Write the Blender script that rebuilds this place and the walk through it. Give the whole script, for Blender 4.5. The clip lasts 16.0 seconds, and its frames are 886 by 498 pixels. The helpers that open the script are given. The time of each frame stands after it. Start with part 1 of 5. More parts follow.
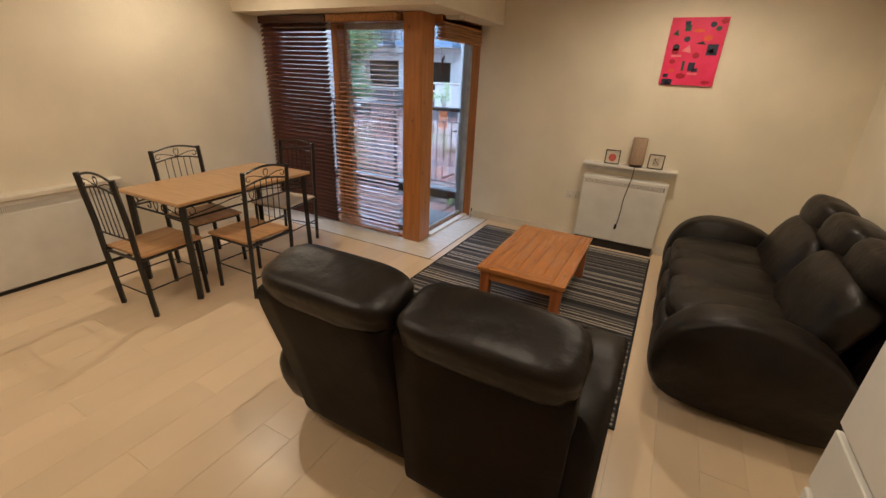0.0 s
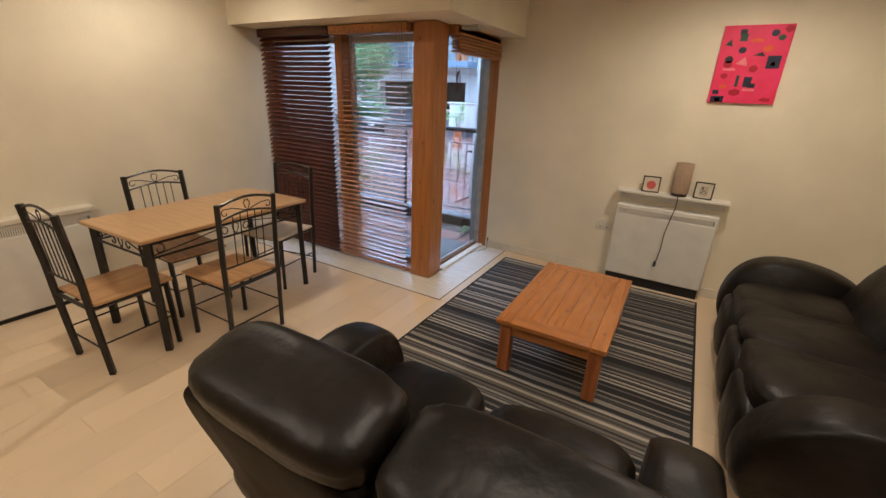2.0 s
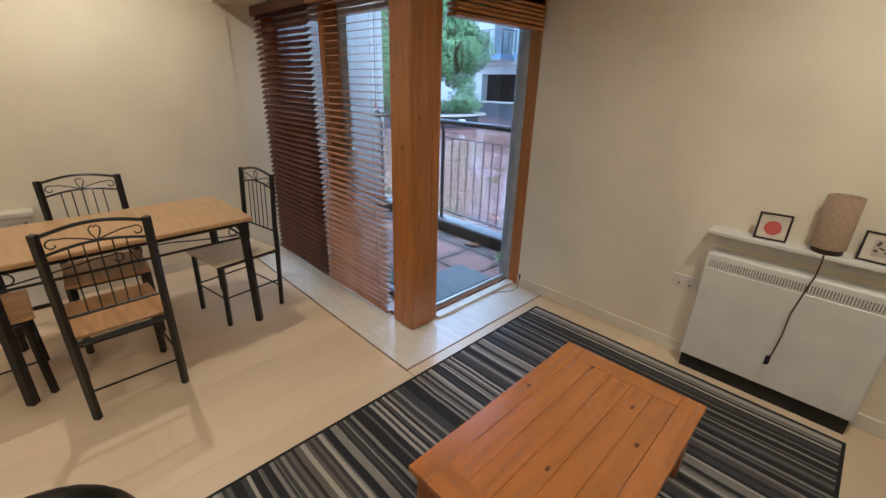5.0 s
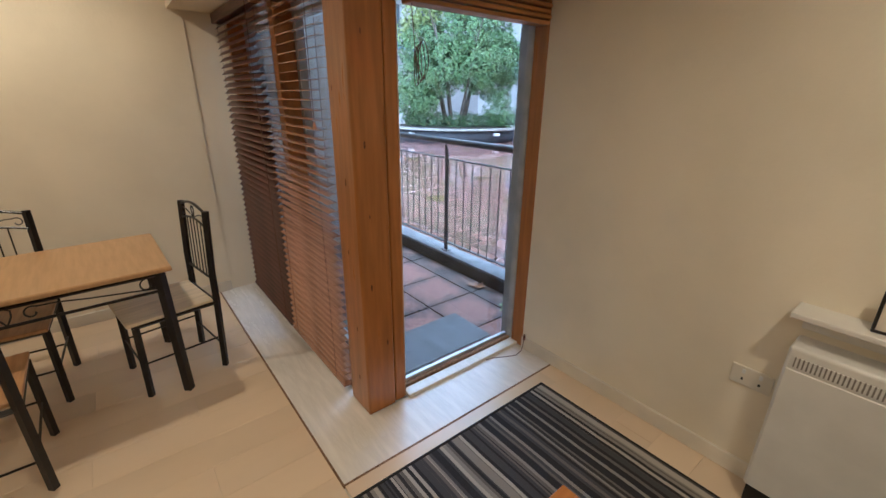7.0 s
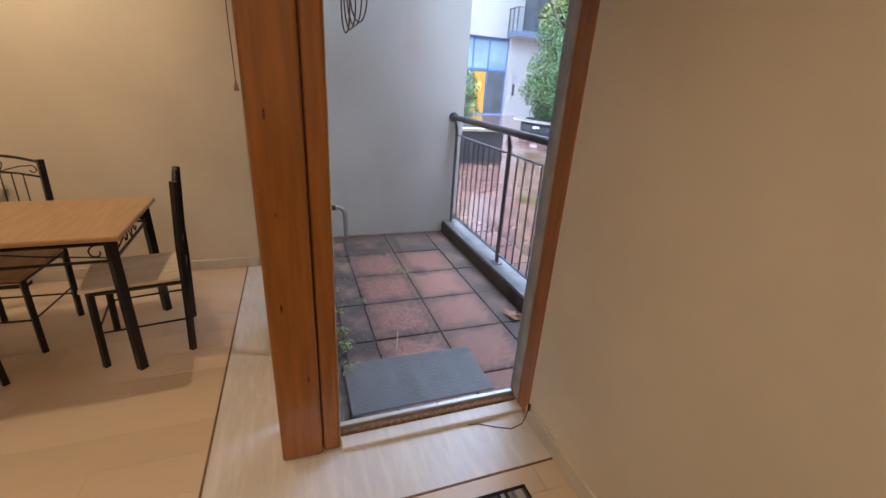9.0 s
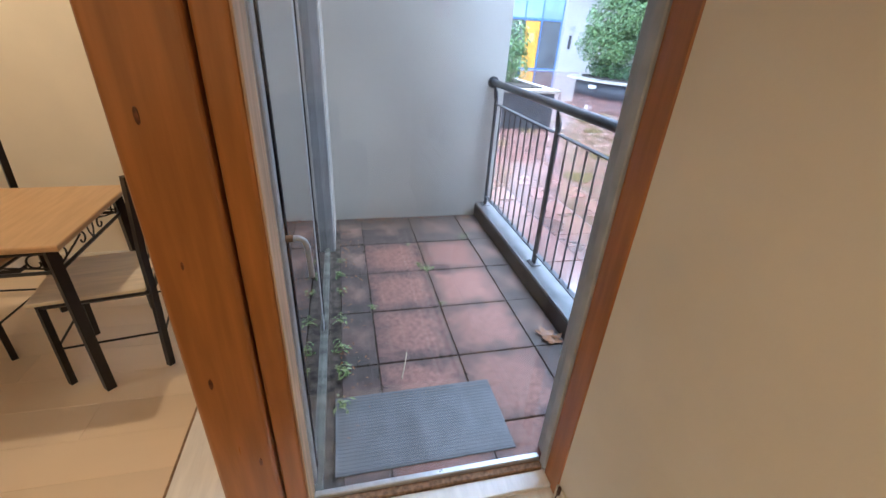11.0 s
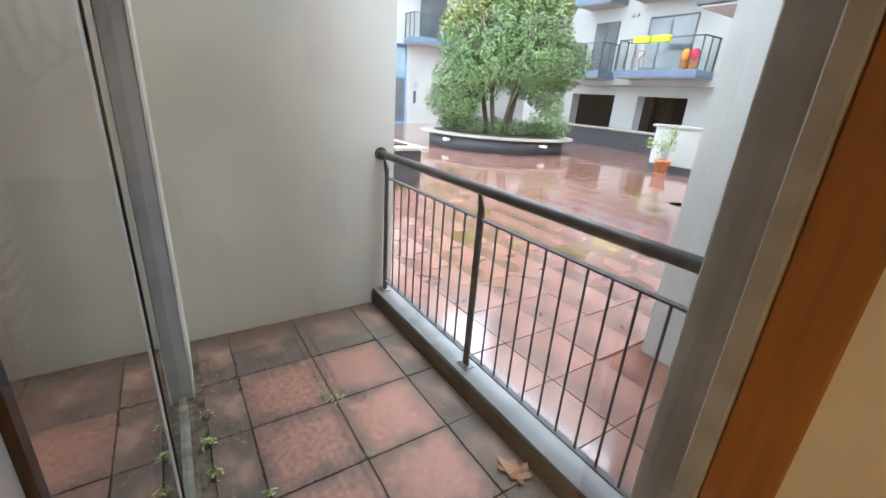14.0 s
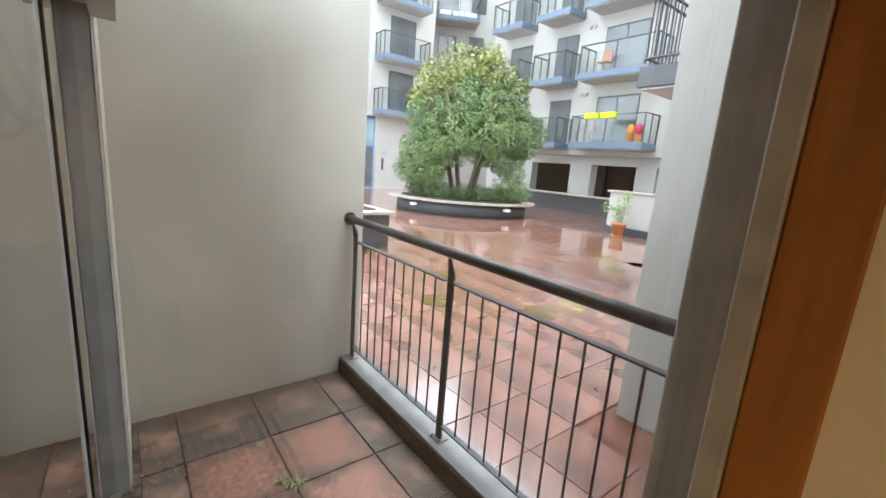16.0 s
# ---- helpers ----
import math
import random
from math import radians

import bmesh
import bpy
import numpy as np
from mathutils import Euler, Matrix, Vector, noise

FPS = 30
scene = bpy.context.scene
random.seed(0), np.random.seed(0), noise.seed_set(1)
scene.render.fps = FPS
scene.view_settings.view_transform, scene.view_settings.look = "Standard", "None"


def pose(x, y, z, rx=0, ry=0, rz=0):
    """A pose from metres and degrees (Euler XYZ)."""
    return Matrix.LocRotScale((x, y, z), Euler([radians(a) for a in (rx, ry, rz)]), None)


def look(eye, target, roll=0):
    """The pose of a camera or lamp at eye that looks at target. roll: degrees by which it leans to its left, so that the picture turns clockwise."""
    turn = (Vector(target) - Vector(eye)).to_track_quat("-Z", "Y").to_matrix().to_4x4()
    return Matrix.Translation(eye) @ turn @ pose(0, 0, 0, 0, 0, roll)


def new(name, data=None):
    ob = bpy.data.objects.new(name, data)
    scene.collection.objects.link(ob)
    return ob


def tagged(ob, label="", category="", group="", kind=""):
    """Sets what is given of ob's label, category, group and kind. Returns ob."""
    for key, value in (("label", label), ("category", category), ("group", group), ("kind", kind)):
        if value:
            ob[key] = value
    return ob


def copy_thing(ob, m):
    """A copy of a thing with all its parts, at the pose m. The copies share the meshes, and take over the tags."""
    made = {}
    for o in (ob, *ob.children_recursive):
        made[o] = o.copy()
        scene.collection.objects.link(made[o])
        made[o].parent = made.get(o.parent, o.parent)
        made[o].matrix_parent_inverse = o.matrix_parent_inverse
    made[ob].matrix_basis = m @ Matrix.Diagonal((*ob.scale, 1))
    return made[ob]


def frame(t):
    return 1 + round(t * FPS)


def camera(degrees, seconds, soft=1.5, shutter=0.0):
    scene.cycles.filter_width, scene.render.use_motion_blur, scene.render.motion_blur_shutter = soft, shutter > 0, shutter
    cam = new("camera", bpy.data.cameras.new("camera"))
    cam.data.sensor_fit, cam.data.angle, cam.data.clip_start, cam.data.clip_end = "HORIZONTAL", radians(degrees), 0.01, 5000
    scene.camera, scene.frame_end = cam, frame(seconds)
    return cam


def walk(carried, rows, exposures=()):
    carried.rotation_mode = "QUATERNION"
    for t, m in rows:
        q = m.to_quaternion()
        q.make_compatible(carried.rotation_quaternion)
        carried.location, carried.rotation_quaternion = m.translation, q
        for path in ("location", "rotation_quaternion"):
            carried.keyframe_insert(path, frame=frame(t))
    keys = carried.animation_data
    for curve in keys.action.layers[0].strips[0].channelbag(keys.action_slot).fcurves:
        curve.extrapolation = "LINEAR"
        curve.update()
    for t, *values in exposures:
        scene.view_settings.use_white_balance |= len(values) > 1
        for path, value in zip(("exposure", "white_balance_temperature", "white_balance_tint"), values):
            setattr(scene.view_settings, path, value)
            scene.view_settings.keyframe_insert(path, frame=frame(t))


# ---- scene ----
cam = camera(94.2, 16.0)
PATH = [
    (0, (0.169, 0.398, 1.624), (-0.691, 2.024, 0.839), 2.5),
    (0.5, (0.096, 0.398, 1.638), (-0.733, 2.031, 0.835), 2.7),
    (1, (0.033, 0.478, 1.634), (-0.818, 2.132, 0.899), 2.4),
    (1.5, (-0.017, 0.688, 1.616), (-0.935, 2.324, 0.92), 2.6),
    (2, (-0.082, 0.86, 1.596), (-1.016, 2.481, 0.887), 2.4),
    (2.5, (-0.152, 1.051, 1.572), (-1.111, 2.653, 0.854), 1.7),
    (3, (-0.13, 1.269, 1.56), (-1.204, 2.789, 0.829), 1.4),
    (5.5, (-0.071, 2.42, 1.552), (-1.426, 3.696, 0.821), 1.0),
    (6, (-0.117, 2.593, 1.54), (-1.513, 3.833, 0.822), 0.1),
    (6.5, (-0.235, 2.81, 1.556), (-1.662, 4.018, 0.844), 0.0),
    (7, (-0.336, 2.99, 1.558), (-1.803, 4.16, 0.867), 0.6),
    (7.5, (-0.337, 3.218, 1.556), (-1.867, 4.305, 0.866), 1.2),
    (8, (-0.337, 3.471, 1.538), (-1.952, 4.427, 0.847), 2.1),
    (8.5, (-0.438, 3.722, 1.482), (-2.132, 4.52, 0.781), 2.8),
    (9, (-0.537, 3.893, 1.484), (-2.276, 4.545, 0.742), 3.8),
    (11.5, (-1.236, 4.192, 1.54), (-2.948, 4.628, 0.601), 3.5),
    (12, (-1.437, 4.203, 1.545), (-3.124, 4.758, 0.625), 3.5),
    (12.5, (-1.57, 4.177, 1.565), (-3.221, 4.883, 0.685), 3.6),
    (13, (-1.649, 4.156, 1.594), (-3.257, 5.009, 0.767), 3.7),
    (13.5, (-1.719, 4.139, 1.599), (-3.294, 5.11, 0.839), 3.7),
    (14, (-1.754, 4.128, 1.611), (-3.306, 5.181, 0.914), 4.1),
    (14.5, (-1.766, 4.131, 1.612), (-3.312, 5.234, 0.983), 4.2),
    (15, (-1.772, 4.126, 1.626), (-3.315, 5.272, 1.07), 4.4),
    (15.5, (-1.789, 4.123, 1.629), (-3.327, 5.309, 1.152), 4.5),
    (16, (-1.776, 4.125, 1.615), (-3.318, 5.336, 1.218), 4.4),
]
EXPOSURES = [(0.0, 2.3, 5150, 12), (2.5, 2.38, 4800, 10), (5.0, 2.33, 4550, 7), (8.0, 2.08, 5250, 14), (9.0, 2.0, 5600, 19), (10.5, 2.3, 5300, 15), (11.5, 2.55, 5200, 11), (12.5, 2.48, 5700, 9), (14.5, 2.2, 6750, 10), (16.0, 2.05, 7050, 10)]
walk(cam, [(t, look(eye, target, roll)) for t, eye, target, roll in PATH], EXPOSURES)

# ---- world and light ----
SUN_UP, SUN_TURN = radians(60), radians(20)
world = bpy.data.worlds.new("sky")
scene.world = world
world.use_nodes = True
wn = world.node_tree
sky = wn.nodes.new("ShaderNodeTexSky")
sky.sky_type, sky.sun_disc = "NISHITA", False
sky.sun_elevation, sky.sun_rotation = SUN_UP, SUN_TURN
sky.air_density, sky.dust_density = 1.0, 4.0
mixw = wn.nodes.new("ShaderNodeMix")
mixw.data_type = "RGBA"
mixw.inputs[0].default_value = 0.72
mixw.inputs[7].default_value = (10.4, 12.0, 14.2, 1)
wn.links.new(sky.outputs[0], mixw.inputs[6])
wn.links.new(mixw.outputs[2], wn.nodes["Background"].inputs[0])
wn.nodes["Background"].inputs[1].default_value = 0.15

sun = bpy.data.lights.new("sun", "SUN")
sun.energy, sun.angle, sun.color = 1.1, radians(40), (1, 0.97, 0.92)
new("sun", sun).matrix_world = look((0, 0, 30), (-4, -11, 0))


# ---- materials ----
def mat(name, col, rough=0.5, metal=0.0, var=0.1, scale=6.0, bump=0.0, bscale=80.0, stretch=(1, 1, 1), col2=None, spec=0.5, coat=0.0, rand=0.0, stain=0.0):
    m = bpy.data.materials.new(name)
    m.use_nodes = True
    nt, nd, lk = m.node_tree, m.node_tree.nodes, m.node_tree.links
    b = nd["Principled BSDF"]
    b.inputs["Metallic"].default_value, b.inputs["Specular IOR Level"].default_value = metal, spec
    b.inputs["Coat Weight"].default_value = coat
    tc = nd.new("ShaderNodeTexCoord")
    mp = nd.new("ShaderNodeMapping")
    mp.inputs["Scale"].default_value = stretch
    lk.new(tc.outputs["Object"], mp.inputs[0])
    n1 = nd.new("ShaderNodeTexNoise")
    n1.inputs["Scale"].default_value, n1.inputs["Detail"].default_value = scale, 6
    lk.new(mp.outputs[0], n1.inputs["Vector"])
    mix = nd.new("ShaderNodeMix")
    mix.data_type = "RGBA"
    c2 = col2 or tuple(max(0, c * (1 - 2.2 * var)) for c in col)
    c1 = col if col2 else tuple(min(1, c * (1 + var)) for c in col)
    mix.inputs[6].default_value, mix.inputs[7].default_value = (*c1, 1), (*c2, 1)
    ramp = nd.new("ShaderNodeMapRange")
    ramp.inputs[1].default_value, ramp.inputs[2].default_value = 0.36, 0.66
    lk.new(n1.outputs[0], ramp.inputs[0])
    lk.new(ramp.outputs[0], mix.inputs[0])
    out = mix.outputs[2]
    if rand:
        oi = nd.new("ShaderNodeObjectInfo")
        hs = nd.new("ShaderNodeHueSaturation")
        mr = nd.new("ShaderNodeMapRange")
        mr.inputs[3].default_value, mr.inputs[4].default_value = 1 - rand, 1 + rand
        lk.new(oi.outputs["Random"], mr.inputs[0])
        lk.new(mr.outputs[0], hs.inputs["Value"])
        lk.new(out, hs.inputs["Color"])
        out = hs.outputs[0]
    if stain:
        n3 = nd.new("ShaderNodeTexNoise")
        n3.inputs["Scale"].default_value, n3.inputs["Detail"].default_value = 1.3, 5
        lk.new(tc.outputs["Object"], n3.inputs["Vector"])
        r3 = nd.new("ShaderNodeMapRange")
        r3.inputs[1].default_value, r3.inputs[2].default_value = 0.45, 0.75
        r3.inputs[4].default_value = stain
        lk.new(n3.outputs[0], r3.inputs[0])
        m3 = nd.new("ShaderNodeMix")
        m3.data_type = "RGBA"
        m3.inputs[7].default_value = (*(c * 0.45 for c in col), 1)
        lk.new(r3.outputs[0], m3.inputs[0])
        lk.new(out, m3.inputs[6])
        out = m3.outputs[2]
    lk.new(out, b.inputs["Base Color"])
    rr = nd.new("ShaderNodeMapRange")
    rr.inputs[3].default_value, rr.inputs[4].default_value = max(0.02, rough - 0.07), min(1, rough + 0.07)
    lk.new(n1.outputs[0], rr.inputs[0])
    lk.new(rr.outputs[0], b.inputs["Roughness"])
    if bump:
        n2 = nd.new("ShaderNodeTexNoise")
        n2.inputs["Scale"].default_value, n2.inputs["Detail"].default_value = bscale, 4
        lk.new(mp.outputs[0], n2.inputs["Vector"])
        bp = nd.new("ShaderNodeBump")
        bp.inputs["Strength"].default_value, bp.inputs["Distance"].default_value = bump, 0.01
        lk.new(n2.outputs[0], bp.inputs["Height"])
        lk.new(bp.outputs[0], b.inputs["Normal"])
    return m


def glass_mat(name, tint=(1, 1, 1), gloss=1.0):
    m = bpy.data.materials.new(name)
    m.use_nodes = True
    nd, lk = m.node_tree.nodes, m.node_tree.links
    nd.remove(nd["Principled BSDF"])
    tr = nd.new("ShaderNodeBsdfTransparent")
    tr.inputs[0].default_value = (*tint, 1)
    gl = nd.new("ShaderNodeBsdfGlossy")
    gl.inputs["Roughness"].default_value = 0.01
    fr = nd.new("ShaderNodeLayerWeight")
    fr.inputs[0].default_value = 0.5
    pw = nd.new("ShaderNodeMath")
    pw.operation = "POWER"
    pw.inputs[1].default_value = 5.0
    ml = nd.new("ShaderNodeMath")
    ml.operation, ml.use_clamp = "MULTIPLY_ADD", True
    ml.inputs[1].default_value, ml.inputs[2].default_value = 0.9 * gloss, 0.035 * gloss
    lk.new(fr.outputs["Facing"], pw.inputs[0])
    mx = nd.new("ShaderNodeMixShader")
    lk.new(pw.outputs[0], ml.inputs[0])
    lk.new(ml.outputs[0], mx.inputs[0])
    lk.new(tr.outputs[0], mx.inputs[1])
    lk.new(gl.outputs[0], mx.inputs[2])
    lk.new(mx.outputs[0], nd["Material Output"].inputs[0])
    return m


def glow_mat(name, col, power):
    m = bpy.data.materials.new(name)
    m.use_nodes = True
    b = m.node_tree.nodes["Principled BSDF"]
    b.inputs["Emission Color"].default_value, b.inputs["Emission Strength"].default_value = (*col, 1), power
    return m


PLASTER = mat("cream_plaster", (0.83, 0.745, 0.575), 0.75, var=0.03, scale=2.0, bump=0.10, bscale=55)
CEIL = mat("ceiling_paint", (0.80, 0.78, 0.72), 0.8, var=0.03, scale=2, bump=0.05)
SKIRT = mat("cream_gloss_paint", (0.74, 0.68, 0.56), 0.35, var=0.04, scale=5, bump=0.03)
MAPLE = mat("maple_laminate", (0.74, 0.58, 0.385), 0.30, var=0.012, scale=3, stretch=(2.2, 0.7, 1), bump=0.008, bscale=60, rand=0.05, spec=0.5)
# pale laminate, whitened in colour to stand for daylight near the window
MAPLE_X = mat("pale_daylit_laminate", (0.80, 0.76, 0.69), 0.26, var=0.05, scale=7, stretch=(0.6, 4, 1), bump=0.02)
CORK = mat("brown_cork_joint", (0.25, 0.15, 0.08), 0.8, var=0.2, scale=60)
PINE = mat("varnished_pine", (0.40, 0.155, 0.033), 0.30, var=0.09, scale=4, stretch=(9, 9, 0.7), bump=0.06, bscale=30, coat=0.25)
PINE_H = mat("varnished_pine_rail", (0.40, 0.155, 0.033), 0.30, var=0.09, scale=4, stretch=(0.7, 9, 9), bump=0.06, bscale=30, coat=0.25)
# pine in a paler colour, for a face that daylight falls on
PINE_LIT = mat("daylit_pale_pine", (0.62, 0.42, 0.24), 0.6, var=0.12, scale=4, stretch=(9, 9, 0.7), bump=0.08, bscale=30)
KNOT = mat("dark_knot", (0.14, 0.045, 0.012), 0.35, var=0.3, scale=60)
ALU = mat("grey_painted_aluminium", (0.46, 0.47, 0.47), 0.38, var=0.08, scale=9, bump=0.02)
ALU_DIRTY = mat("dirty_aluminium_sill", (0.17, 0.17, 0.14), 0.7, var=0.3, scale=14, bump=0.1, stain=0.5)
ALU_LIGHT = mat("pale_aluminium_bead", (0.60, 0.62, 0.63), 0.3, metal=0.5, var=0.06, scale=20)
GASKET = mat("black_rubber_gasket", (0.012, 0.012, 0.013), 0.6, var=0.2, scale=30)
GLASS = glass_mat("clear_glass", (0.96, 0.98, 0.98), 1.0)
COATED = glass_mat("coated_double_glass", (0.93, 0.95, 0.95), 2.4)
RENDER_W = mat("off_white_render", (0.58, 0.555, 0.50), 0.85, var=0.05, scale=1.2, bump=0.18, bscale=120, stain=0.10)
FACADE = mat("white_render", (0.44, 0.425, 0.395), 0.85, var=0.04, scale=0.5, bump=0.05, bscale=40, stain=0.10)
# darker copy of the off-white render, with the near wing's shade in its colour
RENDER_SHADED = mat("shaded_off_white_render", (0.40, 0.385, 0.35), 0.85, var=0.06, scale=0.9, bump=0.18, bscale=120, stain=0.15)
STEEL_DK = mat("dark_grey_painted_steel", (0.055, 0.058, 0.065), 0.38, var=0.15, scale=14, bump=0.03, bscale=140)
KERB_DK = mat("dark_painted_concrete_kerb", (0.045, 0.043, 0.043), 0.55, var=0.25, scale=6, bump=0.15, bscale=60, stain=0.3)
ZINC = mat("grey_metal_capping", (0.22, 0.225, 0.23), 0.42, metal=0.15, var=0.15, scale=7, bump=0.03, stain=0.2)

WHITE_P = mat("white_laminate", (0.78, 0.77, 0.74), 0.4, var=0.03, scale=4, bump=0.02)


# ---- mesh helpers ----
def bm_new():
    return bmesh.new()


def bx(bm, x0, x1, y0, y1, z0, z1, bev=0.0, seg=2):
    x0, x1, y0, y1, z0, z1 = min(x0, x1), max(x0, x1), min(y0, y1), max(y0, y1), min(z0, z1), max(z0, z1)
    v = [bm.verts.new((x, y, z)) for z in (z0, z1) for y in (y0, y1) for x in (x0, x1)]
    f = [bm.faces.new([v[i] for i in q]) for q in ((0, 2, 3, 1), (4, 5, 7, 6), (0, 1, 5, 4), (2, 6, 7, 3), (0, 4, 6, 2), (1, 3, 7, 5))]
    if bev:
        bmesh.ops.bevel(bm, geom=list({e for q in f for e in q.edges}), offset=bev, segments=seg, profile=0.5, affect="EDGES")
    return bm


def box(x0, x1, y0, y1, z0, z1, bev=0.0, seg=2):
    return bx(bm_new(), x0, x1, y0, y1, z0, z1, bev, seg)


def sweep(bm, pts, r, seg=8, caps=True):
    pts = [Vector(p) for p in pts]
    rings, up = [], None
    for i, p in enumerate(pts):
        d = (pts[min(i + 1, len(pts) - 1)] - pts[max(i - 1, 0)]).normalized()
        if up is None:
            up = d.orthogonal().normalized()
        up = (up - d * up.dot(d)).normalized()
        s = d.cross(up)
        rad = r[i] if isinstance(r, (list, tuple)) else r
        rings.append([bm.verts.new(p + (up * math.cos(a) + s * math.sin(a)) * rad) for a in [2 * math.pi * k / seg + math.pi / seg for k in range(seg)]])
    for a, b in zip(rings, rings[1:]):
        for k in range(seg):
            bm.faces.new((a[k], a[(k + 1) % seg], b[(k + 1) % seg], b[k]))
    if caps:
        bm.faces.new(rings[0][::-1])
        bm.faces.new(rings[-1])
    return bm


def rod(p, q, r, seg=8):
    return sweep(bm_new(), [p, q], r, seg)


def lathe(bm, prof, seg=20, at=(0, 0, 0)):
    rings = [[bm.verts.new((at[0] + r * math.cos(2 * math.pi * k / seg), at[1] + r * math.sin(2 * math.pi * k / seg), at[2] + z)) for k in range(seg)] for r, z in prof]
    for a, b in zip(rings, rings[1:]):
        for k in range(seg):
            bm.faces.new((a[k], a[(k + 1) % seg], b[(k + 1) % seg], b[k]))
    bm.faces.new(rings[0][::-1])
    bm.faces.new(rings[-1])
    return bm


def mesh_of(name, bm, material, smooth=False):
    me = bpy.data.meshes.new(name)
    bmesh.ops.recalc_face_normals(bm, faces=bm.faces)
    bm.to_mesh(me)
    bm.free()
    me.materials.append(material)
    if smooth:
        for p in me.polygons:
            p.use_smooth = True
    return me


def part(name, bm, material, parent, label="", smooth=False):
    ob = new(name, mesh_of(name, bm, material, smooth))
    ob.parent = parent
    if label:
        ob["label"] = label
    return ob


def thing(name, x, y, z, label, category, rz=0.0, group=""):
    e = new(name)
    e.empty_display_size = 0.05
    e.matrix_world = pose(x, y, z, 0, 0, rz)
    return tagged(e, label, category, group)


def solid(name, bm, material, label, category="", kind="structure", smooth=False, group=""):
    return tagged(new(name, mesh_of(name, bm, material, smooth)), label, category, group, kind)


# ---- the plan ----
WX, EX = -3.95, 1.45          # room's west and east walls
NY, SY = 4.88, -1.6           # picture wall, wall behind
CEIL_Z, SOF_Z = 2.60, 2.10
BX, BY = -1.61, 3.48          # edge of bulkhead and of floor strip
GY = 4.03                     # outer glazing plane
DX = -2.0                     # door glass plane
PW = -4.54                    # patio end wall
RY = 5.435                    # railing line

# ---- room shell ----
solid("floor", box(WX - 0.2, EX + 0.2, SY - 0.2, NY + 0.1, -0.15, -0.012), MAPLE_X, "sub-floor of the room", "floor")
solid("ceiling", box(WX - 0.2, EX + 0.2, SY - 0.2, NY + 0.2, CEIL_Z, CEIL_Z + 0.15), CEIL, "plain painted ceiling", "ceiling")
solid("wall_west", box(WX - 0.2, WX, SY - 0.2, 3.57, -0.1, CEIL_Z), PLASTER, "cream plastered wall behind the dining table", "wall")
solid("wall_west_reveal", box(WX - 0.2, WX - 0.012, 3.57, 4.0, -0.1, CEIL_Z), PLASTER, "cream plastered window reveal", "wall")
solid("wall_east", box(EX, EX + 0.2, SY - 0.2, NY + 0.2, -0.1, CEIL_Z), PLASTER, "cream plastered wall behind the sofa", "wall")
solid("wall_south", box(WX, EX, SY - 0.2, SY, -0.1, CEIL_Z), PLASTER, "cream plastered wall", "wall")
solid("wall_north", box(-1.87, EX, NY, NY + 0.25, -0.1, CEIL_Z), PLASTER, "cream plastered wall with heater and picture", "wall")
bk = bm_new()
bx(bk, WX - 0.03, BX, BY, 4.06, SOF_Z, CEIL_Z)
bx(bk, -2.1, BX, 4.06, NY, SOF_Z, CEIL_Z)
solid("bulkhead", bk, PLASTER, "cream plastered bulkhead over the corner window", "bulkhead")

# ---- ceiling downlights ----
WARM = (1.0, 0.73, 0.42)
GLOW = glow_mat("warm_lamp_glow", WARM, 2.0)
for k, (a, b) in enumerate(((0.12, 3.88), (-3.15, 2.6), (-0.35, 1.3), (-3.05, 0.4), (-1.75, 0.6), (0.62, 2.5))):
    dl = thing("downlight", a, b, CEIL_Z, "recessed warm ceiling downlight", "downlight", group="ceiling downlights")
    rim = bm_new()
    lathe(rim, [(0.052, 0), (0.052, -0.005), (0.038, -0.007), (0.036, -0.002)], 24)
    part("rim", rim, WHITE_P, dl)
    part("lens", lathe(bm_new(), [(0.034, -0.0035), (0.034, -0.006)], 20), GLOW, dl)
    L = bpy.data.lights.new("downlight", "SPOT")
    L.energy, L.color, L.spot_size, L.spot_blend, L.shadow_soft_size = (13, 12, 9.5, 7, 9, 8)[k], WARM, radians(168), 0.7, 0.03
    new("downlight_lamp", L).matrix_world = look((a, b, CEIL_Z - 0.02), (a, b, 0))

# ---- more materials ----
LEATHER = mat("dark_brown_leather", (0.0095, 0.007, 0.0055), 0.40, var=0.2, scale=9, bump=0.6, bscale=13, spec=0.26)
LEATHER_B = mat("dark_brown_leather_back", (0.008, 0.005, 0.0035), 0.55, var=0.15, scale=9, bump=0.12, bscale=60, spec=0.11)
BLACK_M = mat("black_painted_steel_tube", (0.012, 0.010, 0.010), 0.35, var=0.2, scale=20, bump=0.02)
BEECH = mat("beech_veneer", (0.52, 0.32, 0.145), 0.33, var=0.04, scale=5, stretch=(1, 9, 9), bump=0.02, bscale=60)
BEECH_S = mat("beech_veneer_seat", (0.47, 0.26, 0.105), 0.35, var=0.10, scale=5, stretch=(9, 1, 9), bump=0.02, bscale=60, rand=0.06)
# pale seat, its colour raised further to stand for light falling on it
CREAM_LIT_SEAT = mat("pale_lit_beech_seat", (0.75, 0.62, 0.42), 0.4, var=0.06, scale=5, stretch=(9, 1, 9), bump=0.02)
CT_WOOD = mat("orange_stained_pine", (0.44, 0.165, 0.03), 0.27, var=0.08, scale=4, stretch=(9, 0.7, 9), bump=0.05, bscale=30, coat=0.3, rand=0.05)
WHITE_M = mat("white_enamel", (0.76, 0.73, 0.66), 0.35, var=0.03, scale=6, bump=0.02)
VENT_DK = mat("dark_vent", (0.26, 0.23, 0.19), 0.6, var=0.1, scale=30)
